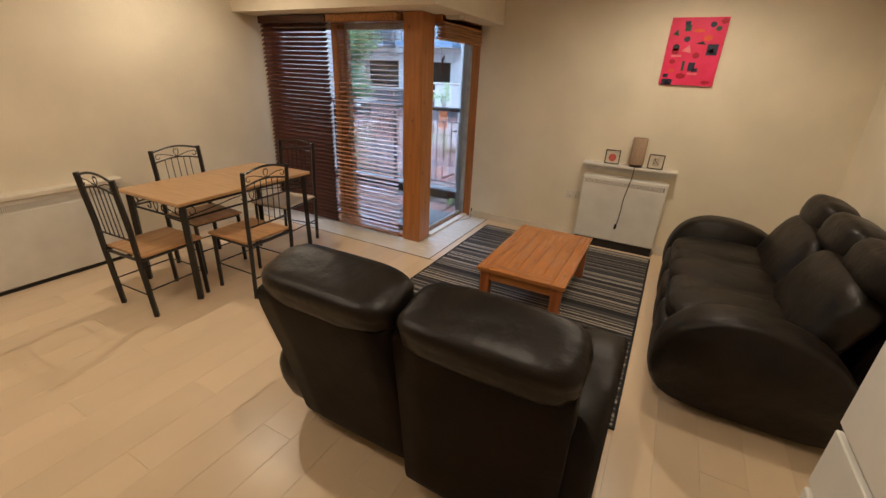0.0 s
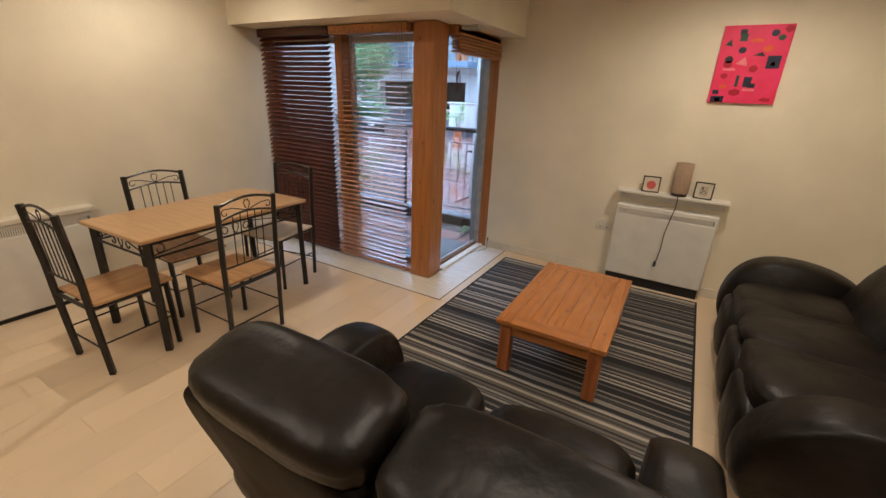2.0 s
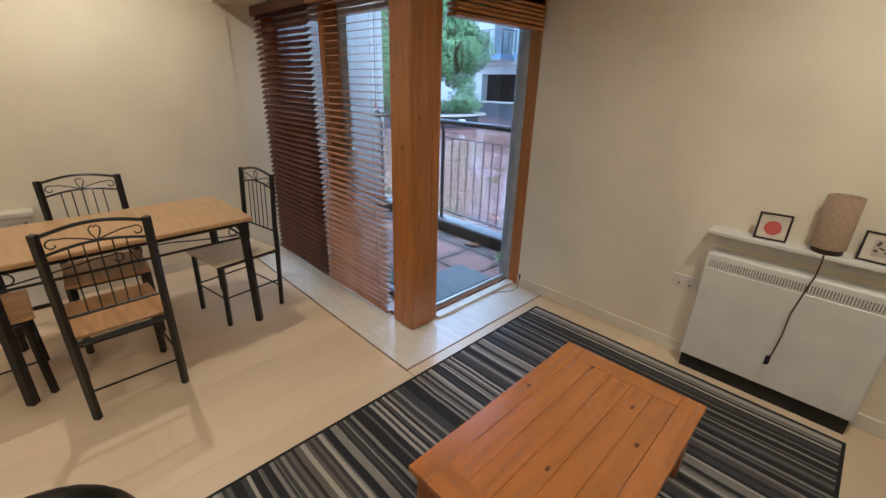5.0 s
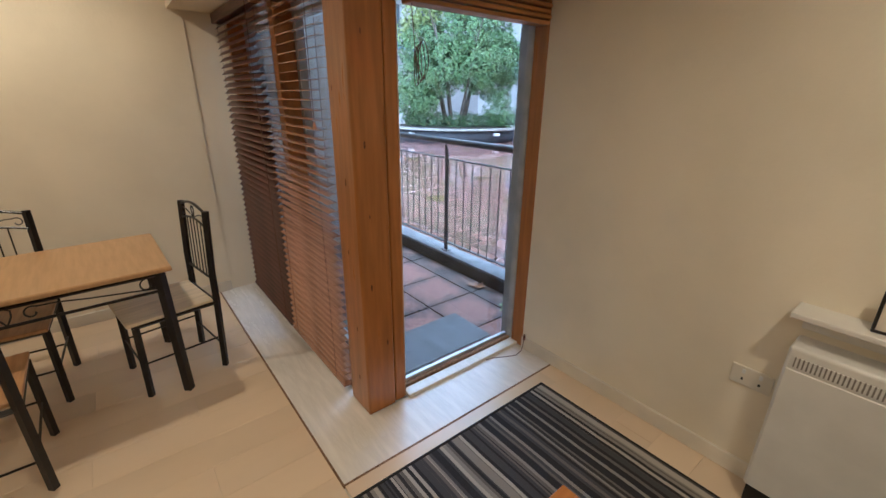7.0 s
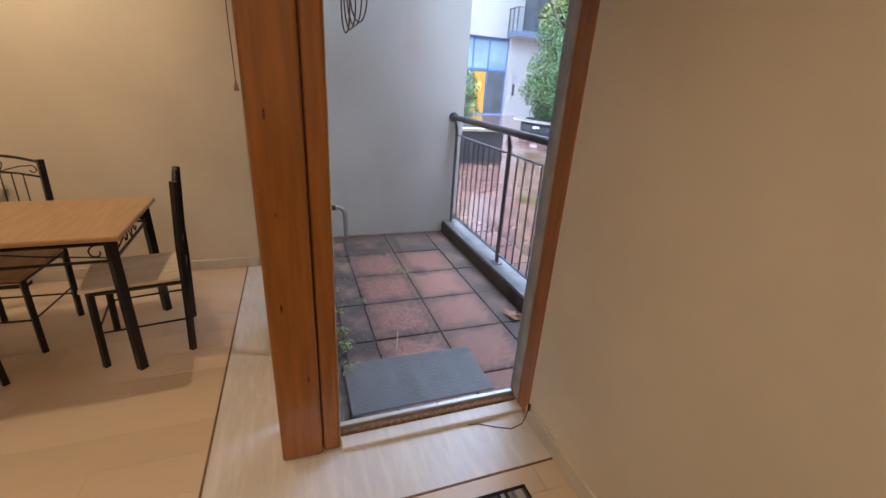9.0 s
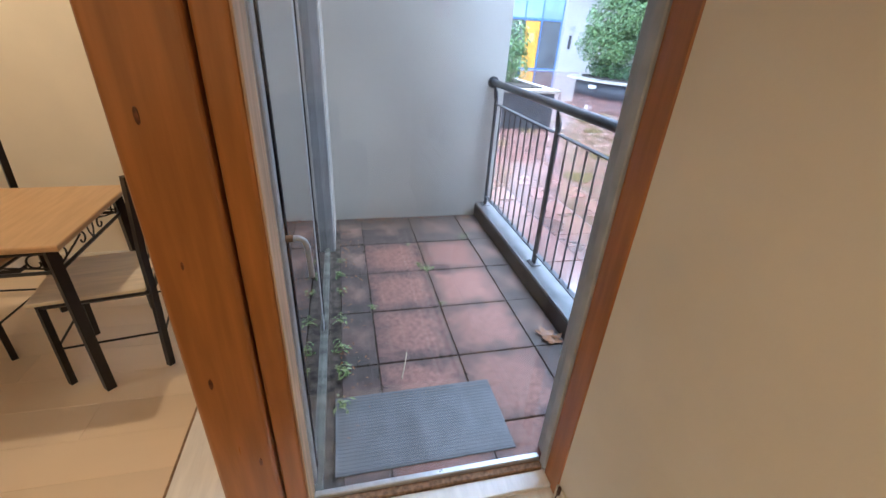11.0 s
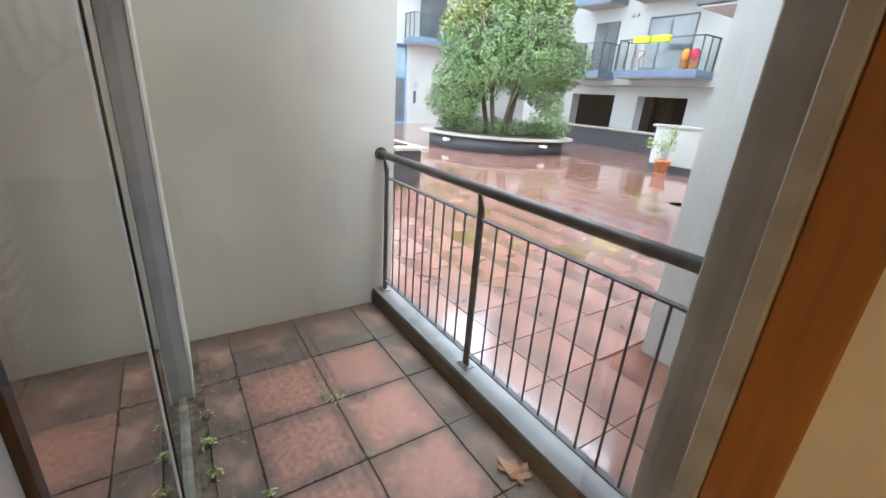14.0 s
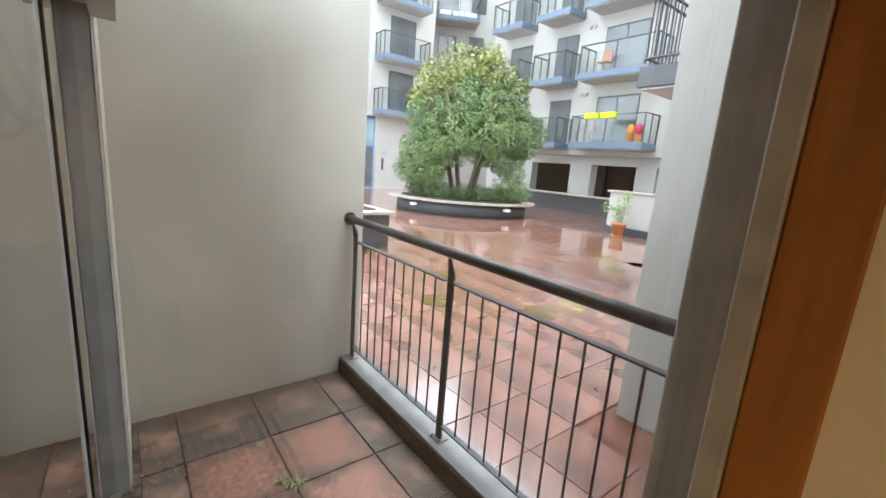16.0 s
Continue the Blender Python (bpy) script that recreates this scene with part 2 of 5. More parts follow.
PLINTH_BLACK = mat("black_plinth_and_shadow_line", (0.010, 0.009, 0.009), 0.5, var=0.2, scale=20)
SHADE = mat("taupe_linen_shade", (0.36, 0.25, 0.16), 0.9, var=0.08, scale=90, bump=0.25, bscale=260)
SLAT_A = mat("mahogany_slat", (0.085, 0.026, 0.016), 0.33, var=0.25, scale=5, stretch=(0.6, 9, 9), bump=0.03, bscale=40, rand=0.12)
# cherry lightened in colour to stand for sky light on the slat tops
SLAT_B = mat("daylit_cherry_slat", (0.54, 0.29, 0.16), 0.18, var=0.18, scale=5, stretch=(0.6, 9, 9), bump=0.03, bscale=40, rand=0.08, coat=0.9)
CORD = mat("brown_cord", (0.10, 0.045, 0.03), 0.8, var=0.2, scale=60)
ROMAN = mat("honey_pine_blind", (0.42, 0.19, 0.05), 0.4, var=0.15, scale=5, stretch=(9, 0.6, 9), bump=0.04, bscale=40)


def stripe_mat():
    m = mat("striped_flatweave", (0.1, 0.1, 0.1), 0.95, var=0.1, scale=30, bump=0.35, bscale=240)
    nd, lk = m.node_tree.nodes, m.node_tree.links
    tc = [n for n in nd if n.type == "TEX_COORD"][0]
    sep = nd.new("ShaderNodeSeparateXYZ")
    lk.new(tc.outputs["Object"], sep.inputs[0])
    wob = nd.new("ShaderNodeTexNoise")
    wob.inputs["Scale"].default_value = 3.5
    lk.new(tc.outputs["Object"], wob.inputs["Vector"])
    w2 = nd.new("ShaderNodeMath")
    w2.operation = "MULTIPLY_ADD"
    w2.inputs[1].default_value = 0.012
    lk.new(wob.outputs[0], w2.inputs[0])
    lk.new(sep.outputs[1], w2.inputs[2])
    outs = []
    for f in (62.0, 27.0):
        mu = nd.new("ShaderNodeMath")
        mu.operation = "MULTIPLY"
        mu.inputs[1].default_value = f
        fl = nd.new("ShaderNodeMath")
        fl.operation = "FLOOR"
        wh = nd.new("ShaderNodeTexWhiteNoise")
        wh.noise_dimensions = "1D"
        lk.new(w2.outputs[0], mu.inputs[0])
        lk.new(mu.outputs[0], fl.inputs[0])
        lk.new(fl.outputs[0], wh.inputs["W"])
        outs.append(wh.outputs["Value"])
    av = nd.new("ShaderNodeMix")
    av.inputs[0].default_value = 0.38
    lk.new(outs[0], av.inputs[2])
    lk.new(outs[1], av.inputs[3])
    cr = nd.new("ShaderNodeValToRGB")
    cr.color_ramp.interpolation = "CONSTANT"
    stops = [(0.0, (0.018, 0.018, 0.022)), (0.32, (0.055, 0.052, 0.055)), (0.46, (0.13, 0.115, 0.10)), (0.58, (0.24, 0.22, 0.19)), (0.70, (0.40, 0.36, 0.30)), (0.84, (0.03, 0.028, 0.03))]
    while len(cr.color_ramp.elements) < len(stops):
        cr.color_ramp.elements.new(0.5)
    for el, (p, c) in zip(cr.color_ramp.elements, stops):
        el.position, el.color = p, (*c, 1)
    lk.new(av.outputs[0], cr.inputs[0])
    lk.new(cr.outputs[0], nd["Principled BSDF"].inputs["Base Color"])
    return m


STRIPES = stripe_mat()


def plain(name, col, rough=0.6):
    return mat(name, col, rough, var=0.06, scale=25)


# ---- floor trim ----
strip = bm_new()
bx(strip, WX - 0.03, BX, BY, 3.70, -0.012, 0.0)
bx(strip, WX - 0.03, BX, 3.70, 3.80, -0.012, 0.0)
bx(strip, -1.90, BX, 3.80, NY, -0.012, 0.0)
solid("floor_strip", strip, MAPLE_X, "pale laminate border under the corner window, whitened for daylight", "floor")
jn = bm_new()
bx(jn, WX - 0.03, BX + 0.009, BY - 0.009, BY, -0.012, 0.002)
bx(jn, BX, BX + 0.009, BY, NY, -0.012, 0.002)
solid("floor_joint", jn, CORK, "brown cork joint round the laminate border", "floor joint")
sk = bm_new()
bx(sk, WX, WX + 0.015, SY, 3.57, 0, 0.085, 0.004, 1)
solid("baseboard_west", sk, SKIRT, "cream painted skirting board", "baseboard")
solid("baseboard_north", box(-1.849, EX, NY - 0.015, NY, 0, 0.085, 0.004, 1), SKIRT, "cream painted skirting board", "baseboard")
solid("baseboard_east", box(EX - 0.015, EX, SY, NY - 0.015, 0, 0.085, 0.004, 1), SKIRT, "cream painted skirting board", "baseboard")
solid("baseboard_south", box(WX + 0.015, EX - 0.015, SY, SY + 0.015, 0, 0.085, 0.004, 1), SKIRT, "cream painted skirting board", "baseboard")

# ---- corner post and window joinery ----
post = thing("corner_post", -2.0, 3.865, 0, "varnished pine corner post with dark knots", "post")
part("shaft", box(-0.10, 0.10, -0.10, 0.06, 0, SOF_Z, 0.012, 3), PINE, post)
part("jamb_strip", box(-0.04, 0.088, 0.066, 0.130, 0, SOF_Z, 0.008, 2), PINE, post)
# thin overlay: daylight on the post's outer face, put into its colour
part("outer_strip", box(-0.036, 0.084, 0.1305, 0.136, 0, SOF_Z, 0.002, 1), PINE_LIT, post, "pine edge painted pale for daylight")
# dark filler that paints the shade in the groove between shaft and jamb strip
part("bead", box(-0.08, 0.06, 0.056, 0.07, 0, SOF_Z), KNOT, post)
random.seed(5)
for i in range(11):
    z, sd = 0.18 + i * 0.175 + random.uniform(-0.05, 0.05), i % 2
    kb = bm_new()
    lathe(kb, [(0.011, 0), (0.011, 0.002), (0.004, 0.0025)], 10)
    sc = random.uniform(0.6, 1.1)
    bmesh.ops.scale(kb, vec=(0.4 * sc, 1.5 * sc, 1), verts=kb.verts)
    o = random.uniform(-0.06, 0.03)
    mt = pose(0.1, o, z, 90, 0, 90) if sd else pose(o, -0.1, z, 90, 0, 0)
    bmesh.ops.transform(kb, matrix=mt, verts=kb.verts)
    part("knot", kb, KNOT, post, "dark oval knot")

win = thing("window_1", -3.0, 3.95, 0, "floor-length double glazed timber and aluminium window", "window")
win["kind"] = "structure"


def wpart(name, x0, x1, y0, y1, z0, z1, m, par=None, lab="", bev=0.004):
    return part(name, box(x0 + 3.0, x1 + 3.0, y0 - 3.95, y1 - 3.95, z0, z1, bev, 1), m, par or win, lab)


wpart("sill_board", -3.98, -2.10, 3.80, 3.95, -0.01, 0.025, PINE_H)
wpart("head_frame", -3.98, -2.10, 3.84, 3.95, SOF_Z - 0.06, SOF_Z, PINE_H)
wpart("side_frame", -3.98, -3.93, 3.84, 3.95, 0.025, SOF_Z - 0.06, PINE)
wpart("mullion", -3.00, -2.92, 3.84, 3.95, 0.025, SOF_Z - 0.06, PINE)
for (a, b) in ((-3.93, -2.985), (-2.935, -2.045)):
    sash = wpart("sash_frame", a, a + 0.04, 3.95, 4.004, 0.03, SOF_Z - 0.06, ALU)
    wpart("sash_stile", b - 0.045, b, 3.95, 4.008, 0.03, SOF_Z - 0.06, ALU_LIGHT, sash, "pale aluminium stile")
    wpart("sash_rail", a + 0.04, b - 0.045, 3.95, 4.004, 0.03, 0.07, ALU, sash)
    wpart("sash_rail", a + 0.04, b - 0.045, 3.95, 4.004, SOF_Z - 0.12, SOF_Z - 0.06, ALU, sash)
    wpart("gasket", b - 0.060, b - 0.045, 4.002, 4.014, 0.07, SOF_Z - 0.12, GASKET, sash, "black rubber gasket", 0)
    pane = wpart("pane", a + 0.004, b - 0.046, 4.0045, 4.010, 0.035, SOF_Z - 0.065, COATED, None, "clear glass pane", 0)
    pane.visible_shadow = False
wpart("mullion_cap", -2.984, -2.936, 3.952, 4.012, 0.03, SOF_Z - 0.06, ALU_LIGHT)
wpart("outer_jamb", -3.985, -3.932, 3.952, 4.060, -0.005, SOF_Z, ALU, None, "grey aluminium outer jamb")
wpart("outer_bead", -3.985, -3.930, 4.060, 4.066, 0.0, SOF_Z, WHITE_P, None, "white painted corner bead", 0.001)
wpart("outer_sill", -3.93, -2.02, 3.95, 4.03, -0.005, 0.028, ALU_DIRTY, None, "dirty aluminium sill")
hd = part("lever_handle", sweep(bm_new(), [(0.915, 0.075, 1.025), (0.915, 0.092, 1.025), (0.915, 0.105, 1.017), (0.913, 0.112, 0.995), (0.91, 0.115, 0.90)], 0.008, 8), ALU_LIGHT, win, "satin metal lever handle", True)
part("spindle", rod((0.915, 0.045, 1.025), (0.915, 0.078, 1.025), 0.010, 10), CORK, hd, "dark brown spindle")

part("latch", box(-0.945, -0.925, 0.022, 0.034, 0.985, 1.02, 0.003, 1), GASKET, win, "small black latch")

door = thing("door_1", -1.96, 4.44, 0, "full-height glazed patio door in pine and aluminium frame", "door")
door["kind"] = "structure"


def dpart(name, x0, x1, y0, y1, z0, z1, m, lab="", bev=0.004, par=None):
    return part(name, box(x0 + 1.96, x1 + 1.96, y0 - 4.44, y1 - 4.44, z0, z1, bev, 1), m, par or door, lab)


dpart("pine_jamb", -1.945, -1.85, 4.876, 4.93, 0, SOF_Z, PINE, "varnished pine jamb")
dpart("pine_head", -1.925, -1.84, 4.003, 4.866, SOF_Z - 0.07, SOF_Z, PINE)
dpart("alu_jamb", -2.07, -1.945, 4.905, 4.93, 0, SOF_Z, ALU, "grey aluminium jamb")
dpart("alu_stop", -1.985, -1.9455, 4.868, 4.905, 0.03, SOF_Z - 0.05, ALU)
dpart("threshold_board", -1.955, -1.885, 4.003, 4.876, 0.0, 0.022, MAPLE_X, "pale laminate threshold board")
dpart("bottom_rail", -1.985, -1.955, 4.003, 4.868, 0.0, 0.036, CORK, "dark brown bottom rail")
dpart("sill_bead", -2.010, -1.985, 4.003, 4.868, 0.0, 0.052, ALU_LIGHT, "silver aluminium glazing bead")
dpart("head_rail", -2.012, -1.93, 4.003, 4.866, SOF_Z - 0.08, SOF_Z, ALU)
dp = dpart("pane", -2.018, -2.013, 4.003, 4.905, 0.045, SOF_Z - 0.08, GLASS, "clear glass pane", 0)
dp.visible_shadow = False

# ---- blinds ----


def venetian(x0, x1, m, label, valance_m, lean):
    w = x1 - x0
    t = thing("venetian_blind", (x0 + x1) / 2, 3.768, 0.03, label, "blind", group="window blinds")
    part("valance", box(-w / 2 - 0.01, w / 2 + 0.01, -0.035, 0.03, 1.995, 2.062, 0.004, 1), valance_m, t)
    sl = bm_new()
    n, tilt = 47, radians(lean)
    prof = [(-0.025 + 0.05 * k / 4, 0.0025 * (1 - ((k - 2) / 2) ** 2)) for k in range(5)]
    top = [(y, z + 0.0022) for y, z in prof]
    ring = top + prof[::-1]
    ends = [[sl.verts.new((x, y * math.cos(tilt) - z * math.sin(tilt), y * math.sin(tilt) + z * math.cos(tilt))) for y, z in ring] for x in (-w / 2, w / 2)]
    for k in range(len(ring)):
        sl.faces.new((ends[0][k], ends[0][(k + 1) % len(ring)], ends[1][(k + 1) % len(ring)], ends[1][k]))
    sl.faces.new(ends[0][::-1])
    sl.faces.new(ends[1])
    me = mesh_of("slat", sl, m)
    for i in range(n):
        o = new("slat", me)
        o.parent = t
        o.matrix_basis = pose(random.uniform(-0.002, 0.002), 0, 0.035 + i * 0.0422, random.uniform(-1.6, 1.6), 0, 0)
    part("bottom_rail", box(-w / 2, w / 2, -0.025, 0.025, 0.0, 0.018, 0.004, 1), m, t)
    for sx in (-w / 2 + 0.10, w / 2 - 0.10):
        for sy in (-0.024, 0.024):
            part("ladder_cord", rod((sx, sy, 0.01), (sx, sy, 2.00), 0.0011, 4), CORD, t)
    cx = w / 2 - 0.03
    part("pull_cord", sweep(bm_new(), [(cx, -0.04, 2.05), (cx + 0.004, -0.045, 1.6), (cx, -0.043, 1.42)], 0.0016, 5), CORD, t)
    part("tassel", lathe(bm_new(), [(0.003, 0.03), (0.007, 0.015), (0.009, 0.0)], 10, (cx, -0.043, 1.39)), m, t)
    return t


random.seed(11)
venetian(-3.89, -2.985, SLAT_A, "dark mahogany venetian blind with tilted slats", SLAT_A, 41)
# right blind: skylight is partly painted into its pale slats
venetian(-2.955, -2.15, SLAT_B, "reddish cherry venetian blind, its tilted slats coloured paler for skylight", ROMAN, 7)

rb = thing("roman_blind", -1.86, 4.42, 1.895, "folded honey-coloured slatted wooden blind over the door", "blind")
part("headrail", box(-0.03, 0.02, -0.41, 0.42, 0.15, 0.195, 0.004, 1), ROMAN, rb)
for i in range(6):
    o = 0.008 * (i % 2)
    part("slat", box(-0.045 + o, 0.035 + o, -0.405, 0.43, 0.008 + 0.025 * i, 0.026 + 0.025 * i, 0.004, 1), ROMAN, rb)
part("metal_bracket", box(-0.02, 0.01, -0.40, -0.37, 0.17, 0.198, 0.003, 1), ALU_LIGHT, rb)
for k in range(4):
    loop = [(0.0 + 0.004 * math.sin(k + 3 * a), -0.365 + 0.012 * k + (0.012 + 0.004 * k) * math.sin(a), -0.22 + 0.01 * k + 0.075 * math.cos(a)) for a in [2 * math.pi * j / 14 for j in range(15)]]
    part("cord_loop", sweep(bm_new(), loop, 0.0022, 5), CORD, rb, "coiled brown cord")
part("cord", sweep(bm_new(), [(0.0, -0.39, 0.12), (0.0, -0.385, 0.0), (0.0, -0.372, -0.15)], 0.002, 5), CORD, rb)


# ---- rounded shapes ----
def puff(bm, cx, cy, cz, sx, sy, sz, e=3.2, n=9, rx=0.0, rz=0.0, sag=0.0, seed=0):
    """A soft cushion: a cube grid pushed out to a superellipsoid."""
    rot = Euler((radians(rx), 0, radians(rz))).to_matrix()
    cache = {}

    def vert(a, b, c):
        key = (round(a, 5), round(b, 5), round(c, 5))
        if key not in cache:
            v = Vector((math.tan(a * 0.785), math.tan(b * 0.785), math.tan(c * 0.785)))
            r = (abs(v.x) ** e + abs(v.y) ** e + abs(v.z) ** e) ** (1 / e)
            v = v / r
            w = noise.noise(Vector((a * 2 + seed, b * 2, c * 2))) * 0.03
            p = Vector((v.x * sx / 2, v.y * sy / 2, v.z * sz / 2)) * (1 + w)
            p.z -= sag * (1 - a * a) * (1 - b * b) * (c > 0)
            cache[key] = bm.verts.new(rot @ p + Vector((cx, cy, cz)))
        return cache[key]

    for ax in range(3):
        for s in (-1, 1):
            for i in range(n):
                for j in range(n):
                    q = []
                    for di, dj in ((0, 0), (1, 0), (1, 1), (0, 1)):
                        u, w = -1 + 2 * (i + di) / n, -1 + 2 * (j + dj) / n
                        co = [0, 0, 0]
                        co[ax], co[(ax + 1) % 3], co[(ax + 2) % 3] = s, u, w
                        q.append(vert(*co))
                    if len(set(q)) == 4:
                        bm.faces.new(q if s > 0 else q[::-1])
    return bm


def slab_profile(bm, prof, x0, x1, bulge=0.0, rows=6):
    """A panel swept along x from a closed (y, z) outline, its ends rounded in."""
    rings = []
    cy, cz = sum(p[0] for p in prof) / len(prof), sum(p[1] for p in prof) / len(prof)
    for k in range(rows + 1):
        u = k / rows
        x = x0 + (x1 - x0) * u
        e = abs(2 * u - 1)
        s = 1 - bulge * e ** 4
        rings.append([bm.verts.new((x, cy + (y - cy) * s, cz + (z - cz) * s)) for y, z in prof])
    n = len(prof)
    for a, b in zip(rings, rings[1:]):
        for k in range(n):
            bm.faces.new((a[k], a[(k + 1) % n], b[(k + 1) % n], b[k]))
    bm.faces.new(rings[0][::-1])
    bm.faces.new(rings[-1])
    return bm


def smooth_loop(pts, times=2):
    for _ in range(times):
        out = []
        for a, b in zip(pts, pts[1:] + pts[:1]):
            out += [(a[0] * 0.75 + b[0] * 0.25, a[1] * 0.75 + b[1] * 0.25), (a[0] * 0.25 + b[0] * 0.75, a[1] * 0.25 + b[1] * 0.75)]
        pts = out
    return pts


ARM2 = smooth_loop([(0.14, 0.05), (0.76, 0.03), (0.87, 0.16), (0.87, 0.42), (0.79, 0.60), (0.60, 0.655), (0.36, 0.60), (0.18, 0.47), (0.07, 0.38), (0.05, 0.28)])


# two-seat recliner seen from behind; local y runs from its back to its front
s2 = thing("recliner_sofa", -0.47, 1.36, 0, "dark brown leather two-seat recliner sofa seen from behind", "sofa", rz=0, group="leather sofas")
part("base", box(-0.60, 0.50, 0.16, 0.78, 0.03, 0.30, 0.03, 2), LEATHER_B, s2)
part("armrest", slab_profile(bm_new(), ARM2, -0.77, -0.57, 0.06, 8), LEATHER, s2, smooth=True)
part("armrest", slab_profile(bm_new(), ARM2, 0.475, 0.665, 0.06, 8), LEATHER, s2, smooth=True)
for i, (cx, w, foot, top, hy, sx, sw) in enumerate(((-0.32, 0.60, 0.10, -0.09, 0.03, -0.33, 0.475), (0.285, 0.59, 0.03, -0.06, 0.035, 0.195, 0.555))):
    lean = top - foot
    bp = smooth_loop([(foot, 0.06), (foot + 0.10, 0.05), (foot + 0.10 + lean * 0.45, 0.40), (top + 0.10, 0.80), (top + 0.085, 0.855), (top + 0.01, 0.86), (top, 0.81), (foot + lean * 0.55, 0.52), (foot + lean * 0.22, 0.25)], 2)
    part("back_panel", slab_profile(bm_new(), bp, cx - w / 2, cx + w / 2 - 0.012, 0.02, 6), LEATHER_B, s2, smooth=True)
    part("back_cushion", puff(bm_new(), cx, hy + 0.13, 0.62, w - 0.03, 0.22, 0.48, 4, 9, 14, seed=i), LEATHER, s2, smooth=True)
    part("head_cushion", puff(bm_new(), cx, hy, 0.895, w - 0.01, 0.265, 0.145, 4.6, 10, 16, seed=3 + i), LEATHER, s2, smooth=True)
    part("seat_cushion", puff(bm_new(), sx, 0.50, 0.385, sw, 0.66, 0.21, 4.5, 10, 0, seed=6 + i, sag=0.01), LEATHER, s2, smooth=True)
    part("footrest_panel", box(sx - sw / 2 + 0.02, sx + sw / 2 - 0.02, 0.78, 0.82, 0.08, 0.34, 0.02, 3), LEATHER, s2)

# three-cushion sofa against the wall; local y runs from its back to its front
s1 = thing("leather_sofa", 1.36, 3.385, 0, "dark brown leather sofa with padded back against the wall", "sofa", rz=90, group="leather sofas")
part("base", box(-0.80, 0.80, 0.12, 0.90, 0.03, 0.30, 0.03, 2), LEATHER_B, s1)
ARM1 = smooth_loop([(0.16, 0.03), (0.88, 0.03), (1.03, 0.12), (1.06, 0.34), (0.98, 0.56), (0.78, 0.66), (0.44, 0.62), (0.24, 0.46), (0.14, 0.2)])
near_arm = slab_profile(bm_new(), ARM1, -0.97, -0.72, 0.08, 8)
for v in near_arm.verts:
    v.co.x += 0.22 * max(0.0, 0.55 - v.co.z)   # the arm's flank draws in towards the floor
part("armrest", near_arm, LEATHER, s1, smooth=True)
part("armrest", slab_profile(bm_new(), ARM1, 0.74, 0.97, 0.08, 8), LEATHER, s1, smooth=True)
for i, cx in enumerate((-0.37, 0.37)):
    part("seat_cushion", puff(bm_new(), cx, 0.64, 0.40, 0.74, 0.74, 0.24, 4.2, 10, 0, seed=12 + i, sag=0.015), LEATHER, s1, smooth=True)
    part("back_cushion", puff(bm_new(), cx, 0.33, 0.60, 0.75, 0.21, 0.46, 3.8, 10, 24, seed=15 + i), LEATHER, s1, smooth=True)
for i in range(3):
    part("head_cushion", puff(bm_new(), -0.49 + 0.49 * i, 0.19, 0.86, 0.51, 0.23, 0.23, 3.2, 9, 15, seed=20 + i), LEATHER, s1, smooth=True)
for i in range(3):
    part("seat_roll", puff(bm_new(), -0.49 + 0.49 * i, 0.66, 0.465, 0.505, 0.70, 0.13, 2.8, 9, 0, seed=25 + i), LEATHER, s1, smooth=True)
for i in range(3):
    part("front_panel", puff(bm_new(), -0.49 + 0.49 * i, 0.985, 0.235, 0.495, 0.12, 0.36, 3.6, 8, 0, seed=31 + i), LEATHER, s1, smooth=True)
part("back_shell", slab_profile(bm_new(), smooth_loop([(0.02, 0.05), (0.24, 0.05), (0.20, 0.5), (0.12, 0.86), (0.02, 0.86)], 1), -0.76, 0.76, 0.02), LEATHER_B, s1, smooth=True)

# ---- rug and coffee table ----
rug = thing("rug", -0.645, 3.44, 0.0, "grey, cream and black striped flatweave rug", "rug")
rg = bm_new()
NXR, NYR = 20, 30
grid = [[rg.verts.new((-0.865 + 1.73 * i / NXR, -1.23 + 2.46 * j / NYR, 0.009 + 0.0012 * noise.noise(Vector((i * 0.5, j * 0.4, 0))))) for i in range(NXR + 1)] for j in range(NYR + 1)]
for j in range(NYR):
    for i in range(NXR):
        rg.faces.new((grid[j][i], grid[j][i + 1], grid[j + 1][i + 1], grid[j + 1][i]))
bx(rg, -0.865, 0.865, -1.23, 1.23, 0.0, 0.0065)
part("weave", rg, STRIPES, rug)
RUGB = plain("black_rug_binding", (0.012, 0.012, 0.013), 0.9)
for (a, b, c, d) in ((-0.88, -0.865, -1.24, 1.24), (0.865, 0.88, -1.24, 1.24), (-0.865, 0.865, -1.24, -1.23), (-0.865, 0.865, 1.23, 1.24)):
    part("binding", box(a, b, c, d, 0, 0.012, 0.003, 1), RUGB, rug, "black edge binding")

ct = thing("coffee_table", -0.553, 3.407, 0.011, "orange-stained pine coffee table with planked top on a rug", "coffee table", rz=0.7)
TX, TY, TH = 0.312, 0.532, 0.355
part("edge_board", box(-TX, -0.225, -TY, TY, TH - 0.03, TH, 0.004, 2), CT_WOOD, ct)
part("edge_board", box(0.225, TX, -TY, TY, TH - 0.03, TH, 0.004, 2), CT_WOOD, ct)
CT_END = mat("orange_stained_pine_end", (0.44, 0.165, 0.03), 0.27, var=0.08, scale=4, stretch=(0.7, 9, 9), bump=0.05, bscale=30, coat=0.3)
part("end_board", box(-0.225, 0.225, -TY, -TY + 0.10, TH - 0.03, TH, 0.003, 1), CT_END, ct)
